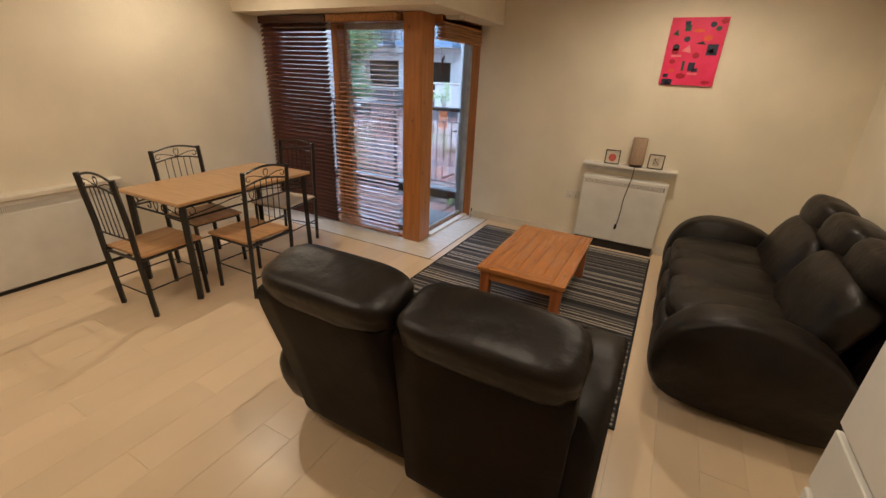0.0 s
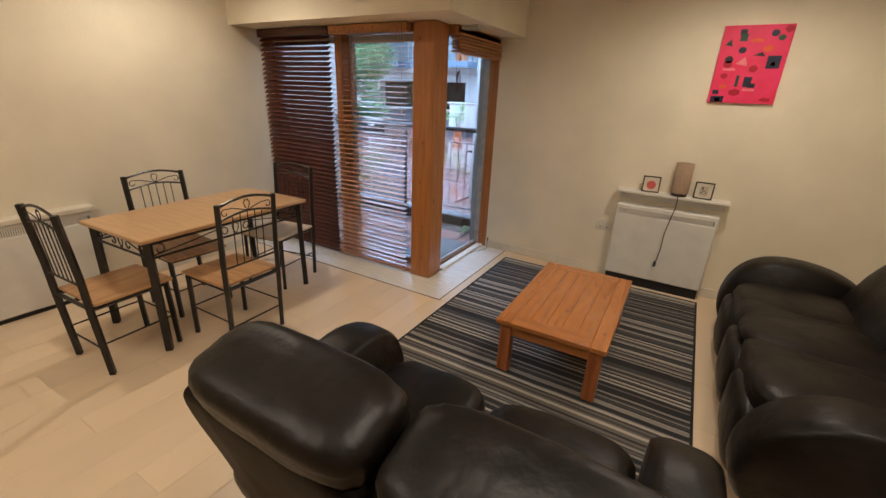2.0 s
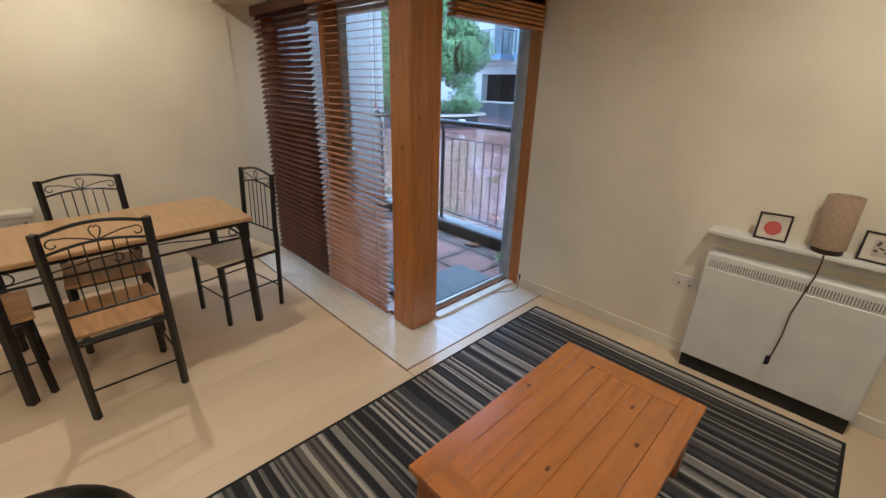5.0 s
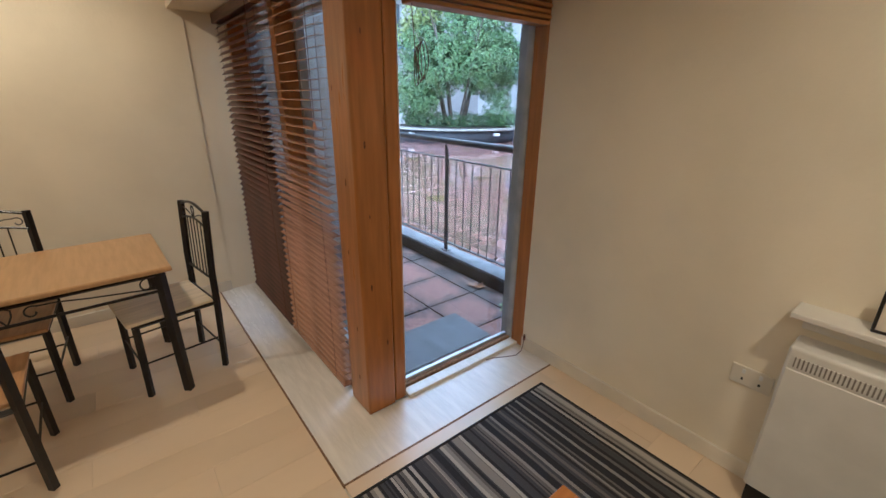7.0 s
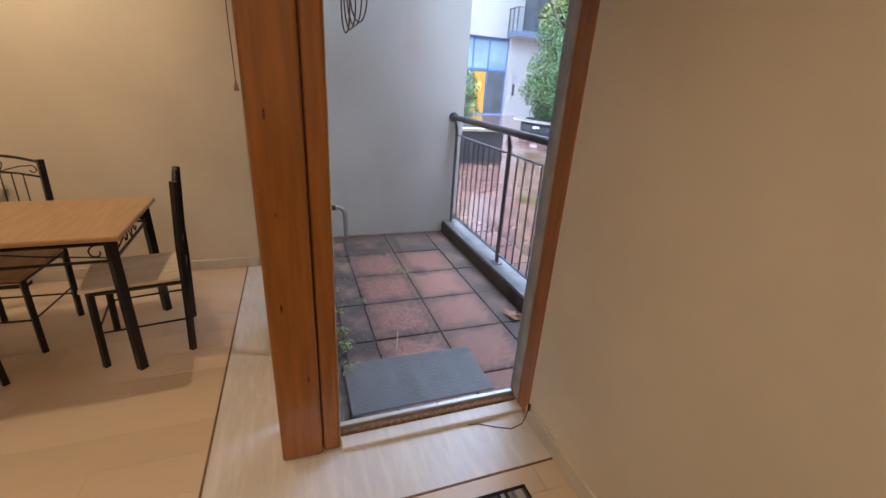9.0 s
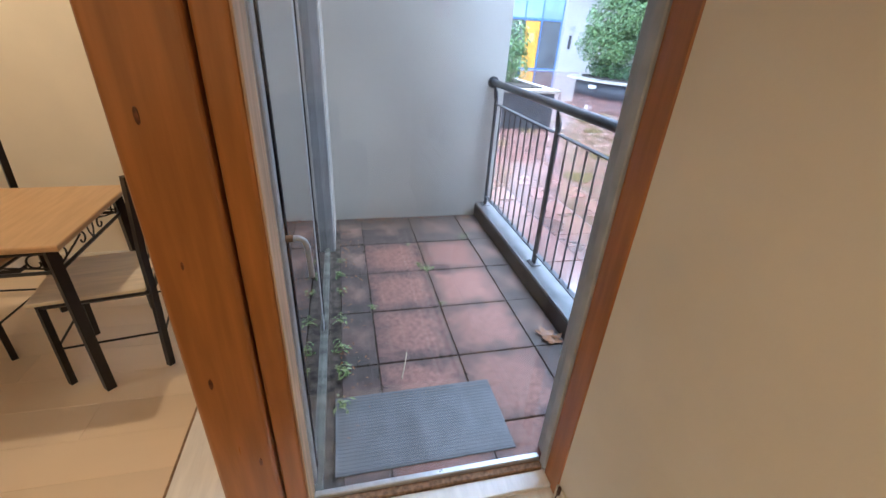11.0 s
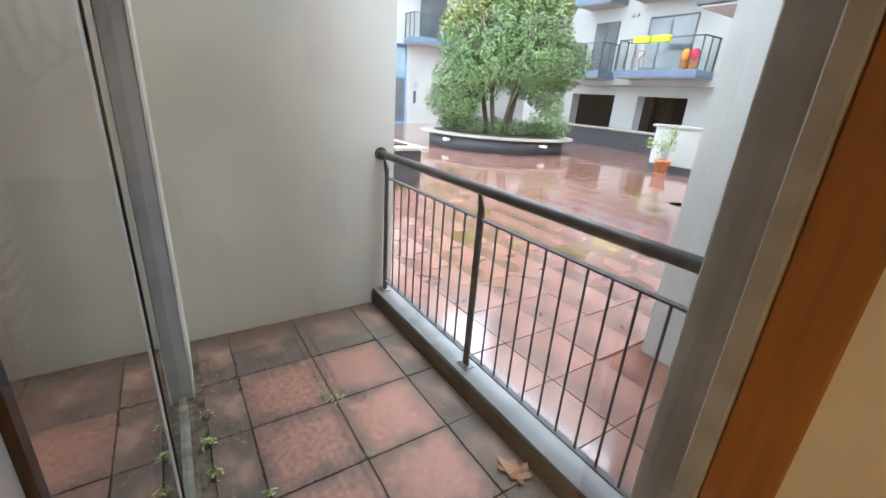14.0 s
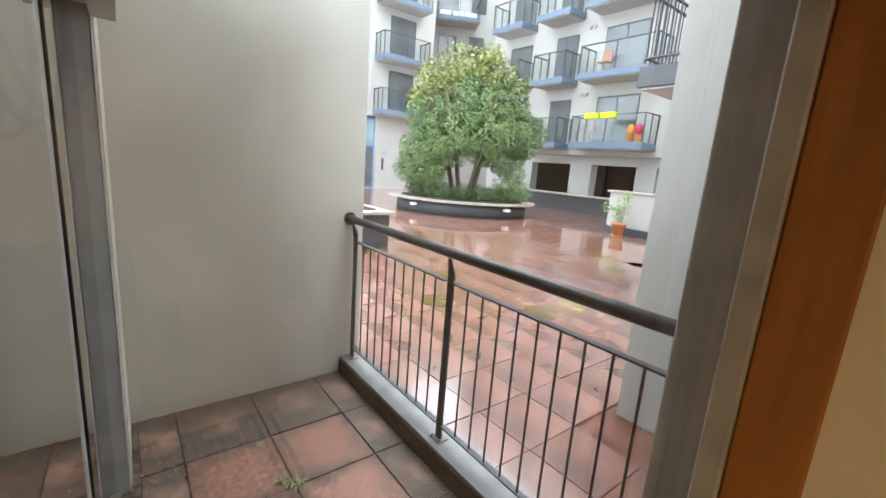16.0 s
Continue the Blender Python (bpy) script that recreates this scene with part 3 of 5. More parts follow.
part("end_board", box(-0.225, 0.225, TY - 0.10, TY, TH - 0.03, TH, 0.003, 1), CT_END, ct)
for i in range(5):
    a = -0.225 + 0.09 * i
    part("plank", box(a + 0.0006, a + 0.0894, -TY + 0.10, TY - 0.10, TH - 0.03, TH - 0.0005, 0.0012, 1), CT_WOOD, ct)
random.seed(3)
for (a, b) in ((-0.13, 0.42), (0.10, 0.30), (0.19, 0.12), (-0.26, 0.1), (0.02, -0.2), (0.27, -0.35)):
    kb = lathe(bm_new(), [(0.009, 0), (0.009, 0.0012), (0.003, 0.0015)], 10, (0, 0, 0))
    bmesh.ops.transform(kb, matrix=Matrix.Translation((a, b, TH - 0.0005)) @ Matrix.Diagonal((0.8, 1.5, 1, 1)), verts=kb.verts)
    part("knot", kb, KNOT, ct, "dark knot")
part("apron", box(-TX + 0.03, -TX + 0.05, -TY + 0.09, TY - 0.09, TH - 0.10, TH - 0.03), CT_WOOD, ct)
part("apron", box(TX - 0.05, TX - 0.03, -TY + 0.09, TY - 0.09, TH - 0.10, TH - 0.03), CT_WOOD, ct)
part("apron", box(-TX + 0.09, TX - 0.09, -TY + 0.03, -TY + 0.05, TH - 0.10, TH - 0.03), CT_END, ct)
part("apron", box(-TX + 0.09, TX - 0.09, TY - 0.05, TY - 0.03, TH - 0.10, TH - 0.03), CT_END, ct)
CT_LEG = mat("orange_stained_pine_leg", (0.38, 0.12, 0.026), 0.3, var=0.15, scale=4, stretch=(9, 9, 0.8), bump=0.05, bscale=30, coat=0.2)
for sx in (-1, 1):
    for sy in (-1, 1):
        part("leg", box(sx * (TX - 0.02), sx * (TX - 0.09), sy * (TY - 0.02), sy * (TY - 0.09), 0, TH - 0.03, 0.006, 2), CT_LEG, ct)


# ---- dining set ----
def arc(x0, z0, x1, z1, rise, n=12):
    return [(x0 + (x1 - x0) * k / n, 0, z0 + (z1 - z0) * k / n + rise * math.sin(math.pi * k / n)) for k in range(n + 1)]


def scroll(cx, cz, r, turn, start, sx=1, n=14):
    return [(cx + sx * r * (1 - 0.6 * k / n) * math.cos(start + turn * k / n), 0, cz + r * (1 - 0.6 * k / n) * math.sin(start + turn * k / n)) for k in range(n + 1)]


def square_tube(pts, w):
    return sweep(bm_new(), pts, w * 0.7071, 4)


def dining_chair(seat_mat, label):
    """Local y points to the chair's front; the back stands at y = 0."""
    c = thing("dining_chair", 0, 0, 0, label, "chair", group="chairs round the table")
    W, D = 0.19, 0.41
    for sx in (-1, 1):
        part("back_leg", square_tube([(sx * W, 0.02, 0), (sx * W, 0.0, 0.42), (sx * W, -0.005, 0.62), (sx * W, -0.03, 0.962)], 0.027), BLACK_M, c)
        part("front_leg", square_tube([(sx * (W - 0.005), D, 0), (sx * (W - 0.005), D - 0.01, 0.43)], 0.025), BLACK_M, c)
        part("seat_rail", square_tube([(sx * W, 0.01, 0.425), (sx * (W - 0.005), D, 0.425)], 0.020), BLACK_M, c)
        part("stretcher", rod((sx * W, 0.02, 0.20), (sx * (W - 0.005), D, 0.20), 0.0055, 6), BLACK_M, c)
    for y in (0.02, D):
        part("stretcher", rod((-W, y, 0.155 if y < 0.1 else 0.20), (W, y, 0.155 if y < 0.1 else 0.20), 0.0055, 6), BLACK_M, c)
    part("seat_rail", square_tube([(-W, D - 0.01, 0.425), (W, D - 0.01, 0.425)], 0.020), BLACK_M, c)
    part("seat_rail", square_tube([(-W, 0.005, 0.425), (W, 0.005, 0.425)], 0.020), BLACK_M, c)
    st = bm_new()
    bx(st, -W - 0.012, W + 0.012, 0.02, D + 0.03, 0.436, 0.455, 0.006, 3)
    part("seat", st, seat_mat, c)
    off = lambda pts, dy: [(x, y + dy, z) for x, y, z in pts]
    part("top_rail", sweep(bm_new(), off(arc(-W, 0.945, W, 0.945, 0.035), -0.028), 0.008, 6), BLACK_M, c)
    part("middle_rail", sweep(bm_new(), off(arc(-W, 0.862, W, 0.862, 0.03), -0.022), 0.0065, 6), BLACK_M, c)
    part("lower_rail", rod((-W, -0.004, 0.565), (W, -0.004, 0.565), 0.0065, 6), BLACK_M, c)
    for k in range(5):
        x = -0.10 + 0.05 * k
        zt = 0.862 + 0.03 * math.sin(math.pi * (x + W) / (2 * W))
        part("back_rod", rod((x, -0.004, 0.565), (x, -0.022, zt), 0.0032, 6), BLACK_M, c)
    for sx in (-1, 1):
        part("scroll", sweep(bm_new(), off([(sx * 0.0, 0, 0.895), (sx * 0.05, 0, 0.912), (sx * 0.10, 0, 0.926)] + scroll(sx * 0.145, 0.905, 0.026, -5.2, 2.2, sx), -0.025), 0.0032, 5), BLACK_M, c)
        part("scroll", sweep(bm_new(), off([(0, 0, 0.893), (sx * 0.016, 0, 0.925), (sx * 0.020, 0, 0.945), (sx * 0.008, 0, 0.962), (0, 0, 0.952)], -0.026), 0.003, 5), BLACK_M, c)
    return c


chair_a = dining_chair(BEECH_S, "black steel dining chair with a beech seat")
chair_a.matrix_world = pose(-2.87, 1.58, 0, 0, 0, 3)
copy_thing(chair_a, pose(-2.315, 2.325, 0, 0, 0, 92))
copy_thing(chair_a, pose(-3.405, 2.375, 0, 0, 0, -92))
chair_c = dining_chair(CREAM_LIT_SEAT, "black steel dining chair beside the window, its pale seat brightened for light")
chair_c.matrix_world = pose(-3.023, 3.265, 0, 0, 0, 190)

dt = thing("dining_table", -3.003, 2.477, 0, "beech-topped dining table with black steel scrollwork frame", "dining table", rz=2.4)
DW, DL = 0.35, 0.622
part("tabletop", box(-DW, DW, -DL, DL, 0.722, 0.748, 0.008, 3), BEECH, dt)
for sx in (-1, 1):
    for sy in (-1, 1):
        part("leg", square_tube([(sx * (DW - 0.035), sy * (DL - 0.045), 0), (sx * (DW - 0.045), sy * (DL - 0.055), 0.722)], 0.038), BLACK_M, dt)


def table_side(p, q):
    d = (Vector(q) - Vector(p))
    L = d.length
    m = Matrix.Translation(p) @ Matrix.Rotation(math.atan2(d.y, d.x), 4, "Z")
    put = lambda pts: [m @ Vector(a) for a in pts]
    part("top_rail", square_tube(put([(0, 0, 0.705), (L, 0, 0.705)]), 0.018), BLACK_M, dt)
    part("lower_rail", rod(m @ Vector((0, 0, 0.615)), m @ Vector((L, 0, 0.615)), 0.008, 6), BLACK_M, dt)
    h = L / 2
    for s in (-1, 1):
        part("scroll", sweep(bm_new(), put([(h + s * (h - 0.02), 0, 0.63), (h + s * h * 0.5, 0, 0.66)] + [(h + s * (h * 0.30 + 0.0), 0, 0.678)] + scroll(h + s * 0.085, 0.655, 0.032, 5.4, 0.9, s)), 0.004, 5), BLACK_M, dt)
        part("scroll", sweep(bm_new(), put([(h, 0, 0.618), (h + s * 0.02, 0, 0.655), (h + s * 0.024, 0, 0.685), (h, 0, 0.700)]), 0.0035, 5), BLACK_M, dt)
        part("scroll", sweep(bm_new(), put(scroll(h + s * (h - 0.06), 0.66, 0.034, 5.0, 1.6, s)), 0.0038, 5), BLACK_M, dt)


a, b = DW - 0.045, DL - 0.055
table_side((-a, -b, 0), (a, -b, 0))
table_side((-a, b, 0), (a, b, 0))
table_side((a, -b, 0), (a, b, 0))
table_side((-a, -b, 0), (-a, b, 0))


# ---- heaters ----
def storage_heater(name, x0, x1, z0, z1, d, label):
    """Local frame: the wall at y = 0, the front at y = -d."""
    h = thing(name, 0, 0, 0, label, "heater")
    part("case", box(x0, x1, -d, -0.004, z0, z1, 0.012, 3), WHITE_M, h)
    part("vent_recess", box(x0 + 0.025, x1 - 0.025, -d - 0.002, -d + 0.01, z1 - 0.075, z1 - 0.035), VENT_DK, h)
    n = int((x1 - x0 - 0.06) / 0.012)
    me = mesh_of("vent_fin", box(-0.0035, 0.0035, -d - 0.005, -d + 0.004, z1 - 0.075, z1 - 0.035), WHITE_M)
    for k in range(n):
        o = new("vent_fin", me)
        o.parent = h
        o.location = (x0 + 0.033 + k * 0.012, 0, 0)
    part("front_panel", box(x0 + 0.008, x1 - 0.008, -d - 0.006, -d, z0 + 0.01, z1 - 0.085, 0.003, 1), WHITE_M, h)
    # real plinth on the short heater; on the long one a painted shadow line
    part("plinth", box(x0 + 0.012, x1 - 0.012, -d + 0.01, -0.01, 0.0, z0), PLINTH_BLACK, h, "black recessed plinth, a painted shadow line under the long heater")
    return h


hn = storage_heater("storage_heater", -0.55, 0.232, 0.085, 0.742, 0.135, "white storage heater with a black plinth on the wall")
hn.matrix_world = pose(0, NY - 0.0, 0)
hw = storage_heater("storage_heater", -0.68, 0.90, 0.03, 0.67, 0.10, "long white storage heater behind the dining table")
hw.matrix_world = pose(WX, 1.2, 0, 0, 0, 90)
part("top_ledge", box(-0.70, 0.92, -0.12, 0.0, 0.67, 0.705, 0.006, 2), SKIRT, hw)

sh = thing("wall_shelf", -0.15, NY, 0.842, "narrow white shelf over the heater", "shelf")
part("board", box(-0.427, 0.427, -0.132, 0.0, 0.0, 0.022, 0.004, 2), WHITE_M, sh)
part("batten", box(-0.40, 0.40, -0.022, 0.0, -0.07, 0.0, 0.002, 1), WHITE_M, sh)

# ---- things on the shelf and walls ----
lamp = thing("table_lamp", -0.095, 4.81, 0.864, "unlit taupe cylinder table lamp on the shelf", "lamp")
part("base", lathe(bm_new(), [(0.058, 0), (0.060, 0.004), (0.060, 0.022), (0.056, 0.026)], 28), plain("dark_walnut", (0.035, 0.016, 0.01), 0.4), lamp, "dark wooden base", True)
shd = bm_new()
ringz = [(0.066, 0.026), (0.066, 0.27), (0.063, 0.27), (0.063, 0.03)]
rr_ = [[shd.verts.new((r * math.cos(2 * math.pi * k / 32), r * math.sin(2 * math.pi * k / 32), z)) for k in range(32)] for r, z in ringz]
for p0, p1 in zip(rr_, rr_[1:]):
    for k in range(32):
        shd.faces.new((p0[k], p0[(k + 1) % 32], p1[(k + 1) % 32], p1[k]))
part("shade", shd, SHADE, lamp, "taupe linen shade", True)
part("bulb_holder", lathe(bm_new(), [(0.016, 0.026), (0.016, 0.07), (0.012, 0.075)], 12), WHITE_P, lamp)
part("cable", sweep(bm_new(), [(0.0, -0.06, 0.004), (0.0, -0.088, 0.002), (0.002, -0.094, -0.03), (0.0, -0.095, -0.10), (-0.015, -0.098, -0.18), (-0.035, -0.10, -0.32), (-0.035, -0.10, -0.44), (-0.045, -0.10, -0.56), (-0.065, -0.095, -0.63)], 0.0035, 6), CORD, lamp, "dark flex with inline switch", True)
part("switch", puff(bm_new(), -0.055, -0.10, -0.60, 0.022, 0.016, 0.055, 3, 5, 0, 0), GASKET, lamp)


def photo_frame(x, rz, art):
    f = thing("photo_frame", x, 4.80, 0.864, "small black-framed print standing on the shelf", "photo frame", rz=rz, group="photo frames on the shelf")
    t = Matrix.Rotation(radians(-12), 4, "X")
    fm = plain("black_frame", (0.014, 0.011, 0.010), 0.35)

    def fp(name, bmx, m, lab=""):
        bmesh.ops.transform(bmx, matrix=t, verts=bmx.verts)
        return part(name, bmx, m, f, lab)
    S, B = 0.068, 0.009
    for q in ((-S, S, 0, B), (-S, S, 2 * S - B, 2 * S), (-S, -S + B, B, 2 * S - B), (S - B, S, B, 2 * S - B)):
        fp("frame_bar", box(q[0], q[1], -0.007, 0.007, q[2], q[3], 0.0015, 1), fm)
    fp("mount", box(-S + B, S - B, -0.001, 0.004, B, 2 * S - B), plain("cream_mount", (0.62, 0.55, 0.44), 0.8))
    if art == "red":
        d = bm_new()
        lathe(d, [(0.036, 0), (0.036, 0.001)], 24)
        bmesh.ops.transform(d, matrix=Matrix.Translation((0, -0.001, S - 0.006)) @ Matrix.Rotation(radians(90), 4, "X"), verts=d.verts)
        fp("print", d, plain("coral_ink", (0.52, 0.10, 0.075), 0.7), "coral red round print")
    else:
        fp("print", box(-0.028, 0.028, -0.0025, -0.001, 0.03, 0.105), plain("grey_ink_paper", (0.46, 0.40, 0.31), 0.8))
        random.seed(8)
        ink = plain("black_ink", (0.03, 0.028, 0.026), 0.8)
        for k in range(9):
            ax, az = random.uniform(-0.018, 0.018), random.uniform(0.04, 0.095)
            fp("ink_mark", box(ax - 0.006, ax + 0.006, -0.0038, -0.0025, az - 0.003, az + 0.003), ink)
    fp("strut", box(-0.012, 0.012, 0.008, 0.012, 0.012, 0.09), fm)


photo_frame(-0.315, 6, "red")
photo_frame(0.075, -4, "ink")

pic = thing("abstract_picture", 0.15, NY, 1.610, "bright pink abstract canvas with dark scattered shapes", "picture")
part("canvas", box(-0.21, 0.21, -0.022, -0.001, 0.0, 0.53, 0.002, 1), mat("pink_paint", (0.80, 0.03, 0.135), 0.5, var=0.12, scale=8, col2=(0.72, 0.02, 0.085), bump=0.08, bscale=90), pic)
INK = {"navy": (0.015, 0.018, 0.05), "green": (0.03, 0.07, 0.045), "crimson": (0.42, 0.0, 0.02), "orange": (0.75, 0.10, 0.02), "rose": (0.80, 0.22, 0.24), "grey": (0.40, 0.38, 0.45), "black": (0.02, 0.016, 0.02)}
INKM = {k: plain("paint_" + k, v, 0.5) for k, v in INK.items()}


def blob(u, v, w, h, col, sides=4, turn=0.0):
    b = bm_new()
    pts = [(w / 2 * math.cos(2 * math.pi * k / sides + math.pi / sides + turn), h / 2 * math.sin(2 * math.pi * k / sides + math.pi / sides + turn)) for k in range(sides)]
    k = 1.41 if sides == 4 else 1.0
    f = [b.verts.new((u + x * k, -0.0235, v + z * k)) for x, z in pts]
    g = [b.verts.new((u + x * k, -0.0215, v + z * k)) for x, z in pts]
    b.faces.new(f)
    b.faces.new(g[::-1])
    for i in range(sides):
        b.faces.new((f[i], g[i], g[(i + 1) % sides], f[(i + 1) % sides]))
    part("painted_shape", b, INKM[col], pic)


for q in (("navy", -0.085, 0.485, 0.04, 0.035, 4), ("green", -0.075, 0.45, 0.045, 0.05, 4), ("green", -0.155, 0.41, 0.06, 0.06, 3), ("navy", -0.065, 0.365, 0.05, 0.045, 8), ("navy", 0.105, 0.475, 0.05, 0.045, 8), ("green", 0.15, 0.445, 0.045, 0.04, 8),
          ("crimson", 0.18, 0.50, 0.06, 0.05, 5), ("orange", 0.01, 0.43, 0.10, 0.03, 5), ("orange", 0.09, 0.375, 0.07, 0.05, 6), ("black", 0.05, 0.335, 0.09, 0.035, 3), ("navy", 0.14, 0.285, 0.08, 0.085, 4), ("orange", 0.14, 0.272, 0.05, 0.045, 3),
          ("rose", -0.045, 0.285, 0.09, 0.08, 3), ("black", -0.135, 0.30, 0.055, 0.055, 8), ("crimson", -0.135, 0.27, 0.06, 0.05, 8), ("rose", -0.12, 0.235, 0.08, 0.015, 4), ("crimson", -0.14, 0.19, 0.05, 0.04, 6), ("crimson", 0.03, 0.24, 0.055, 0.05, 8),
          ("green", -0.05, 0.155, 0.02, 0.08, 4), ("navy", 0.015, 0.15, 0.05, 0.07, 4), ("navy", 0.045, 0.125, 0.045, 0.03, 4), ("rose", 0.035, 0.095, 0.075, 0.016, 4), ("orange", -0.13, 0.115, 0.05, 0.035, 6), ("crimson", -0.05, 0.075, 0.08, 0.05, 6),
          ("navy", -0.15, 0.025, 0.085, 0.045, 4), ("navy", -0.17, 0.075, 0.04, 0.03, 4), ("grey", -0.145, 0.02, 0.035, 0.03, 4), ("crimson", 0.15, 0.03, 0.08, 0.03, 5)):
    blob(q[1], q[2], q[3], q[4], q[0], q[5], 0.3 if q[5] == 3 else 0)

sock = thing("wall_socket", -0.645, NY, 0.478, "white double wall socket beside the heater", "socket")
part("plate", box(-0.073, 0.073, -0.009, 0, -0.043, 0.043, 0.003, 2), SKIRT, sock)
for s in (-1, 1):
    part("rocker", box(s * 0.03 - 0.006, s * 0.03 + 0.006, -0.012, -0.008, 0.012, 0.032, 0.001, 1), WHITE_P, sock)
    part("pin_hole", box(s * 0.03 - 0.004, s * 0.03 + 0.004, -0.0095, -0.0085, -0.02, -0.008), GASKET, sock)

wire = thing("loose_wire", -1.82, 4.80, 0.002, "thin loose brown wire on the floor by the skirting", "wire")
part("strand", sweep(bm_new(), [(0, 0.06, 0.10), (0.003, 0.05, 0.05), (0.01, 0.03, 0.01), (0.02, -0.03, 0.003), (-0.01, -0.10, 0.003), (-0.05, -0.17, 0.003), (-0.06, -0.22, 0.003)], 0.0025, 5), CORD, wire)
part("clip", box(-0.006, 0.006, 0.055, 0.066, 0.07, 0.11, 0.002, 1), CORD, wire)

cab = thing("white_cabinet", 0.99, 1.26, 0, "tall white cabinet with drawer fronts against the wall", "cabinet")
part("carcass", box(-0.285, 0.44, -0.30, 0.30, 0.0, 1.25, 0.004, 1), WHITE_P, cab)
for k, z in enumerate((0.06, 0.36, 0.66, 0.865)):
    h = (0.29, 0.29, 0.195, 0.375)[k]
    d = part("drawer_front", box(-0.303, -0.286, -0.296, 0.305, z, z + h - 0.01, 0.003, 1), WHITE_P, cab)
    part("handle", rod((-0.318, -0.08, z + h * 0.55), (-0.318, 0.08, z + h * 0.55), 0.005, 8), ALU_LIGHT, d)

flex = thing("power_cable", 0.85, 2.09, 0.006, "black power cable looped on the floor", "cable")
part("flex", sweep(bm_new(), [(0.10, 0.02, 0.0), (0.02, 0.035, 0.0), (-0.05, 0.02, 0.0), (-0.075, -0.04, 0.0), (-0.06, -0.10, 0.0)], 0.006, 6), GASKET, flex, "", True)

# ---- outside materials ----
TERRA = mat("terracotta_paver", (0.32, 0.16, 0.122), 0.6, var=0.14, scale=34, bump=0.2, bscale=120, rand=0.16, stain=0.35)
TERRA_G = mat("grimy_terracotta_paver", (0.23, 0.145, 0.115), 0.6, var=0.2, scale=9, bump=0.35, bscale=120, rand=0.14, stain=0.4)
WET = mat("wet_red_paver", (0.235, 0.115, 0.09), 0.12, var=0.2, scale=2.2, bump=0.03, bscale=60, rand=0.06, stain=0.2, spec=1.0, coat=0.5)
JOINT = mat("mossy_joint", (0.095, 0.075, 0.058), 0.9, var=0.3, scale=20, bump=0.3, bscale=90)
GROUND = mat("wet_court_bedding", (0.16, 0.07, 0.05), 0.2, var=0.25, scale=3, bump=0.1)
PUDDLE = mat("standing_water", (0.13, 0.085, 0.035), 0.04, var=0.1, scale=2, spec=0.6)
DARK_BLOCK = mat("dark_grey_planter_block", (0.050, 0.052, 0.058), 0.6, var=0.18, scale=6, bump=0.1, stain=0.25)
STONE = mat("pale_stone_coping", (0.36, 0.33, 0.28), 0.7, var=0.15, scale=7, bump=0.1, stain=0.2)
BLUE_STEEL = mat("blue_grey_balcony_steel", (0.13, 0.18, 0.25), 0.5, var=0.06, scale=5)
DARK_PANE = mat("dark_window_glass", (0.13, 0.14, 0.145), 0.06, var=0.15, scale=1.5, spec=0.8)
BAL_GLASS = glass_mat("balcony_glass", (0.94, 0.96, 0.96), 0.7)
# near-black colour that stands for the shade inside the undercroft
GARAGE = mat("dark_recess_shade", (0.030, 0.026, 0.022), 0.8, var=0.3, scale=2)
SOIL = mat("planter_soil", (0.035, 0.026, 0.018), 0.95, var=0.3, scale=12, bump=0.4)
BARK = mat("grey_brown_bark", (0.13, 0.10, 0.075), 0.85, var=0.25, scale=14, stretch=(3, 3, 0.6), bump=0.4)
POTM = mat("terracotta_pot", (0.50, 0.20, 0.08), 0.7, var=0.12, scale=8, bump=0.08)
MATM = mat("ribbed_grey_rubber", (0.15, 0.165, 0.18), 0.5, var=0.15, scale=10, bump=0.1, stain=0.2)


def leaf_mat(name, col, col2):
    m = bpy.data.materials.new(name)
    m.use_nodes = True
    nd, lk = m.node_tree.nodes, m.node_tree.links
    b = nd["Principled BSDF"]
    g = nd.new("ShaderNodeNewGeometry")
    mx = nd.new("ShaderNodeMix")
    mx.data_type = "RGBA"
    mx.inputs[6].default_value, mx.inputs[7].default_value = (*col, 1), (*col2, 1)
    lk.new(g.outputs["Random Per Island"], mx.inputs[0])
    lk.new(mx.outputs[2], b.inputs["Base Color"])
    b.inputs["Roughness"].default_value = 0.38
    b.inputs["Subsurface Weight"].default_value = 0.0
    b.inputs["Transmission Weight"].default_value = 0.0
    return m


LEAF_G = leaf_mat("green_leaf", (0.045, 0.10, 0.03), (0.17, 0.26, 0.085))
LEAF_Y = leaf_mat("yellow_green_leaf", (0.12, 0.15, 0.03), (0.27, 0.30, 0.08))
LEAF_D = leaf_mat("dark_hedge_leaf", (0.025, 0.065, 0.018), (0.07, 0.13, 0.03))
LEAF_W = leaf_mat("weed_leaf", (0.13, 0.22, 0.06), (0.34, 0.42, 0.18))
DRY = leaf_mat("dry_leaf", (0.22, 0.09, 0.03), (0.32, 0.16, 0.06))

rng = np.random.default_rng(4)


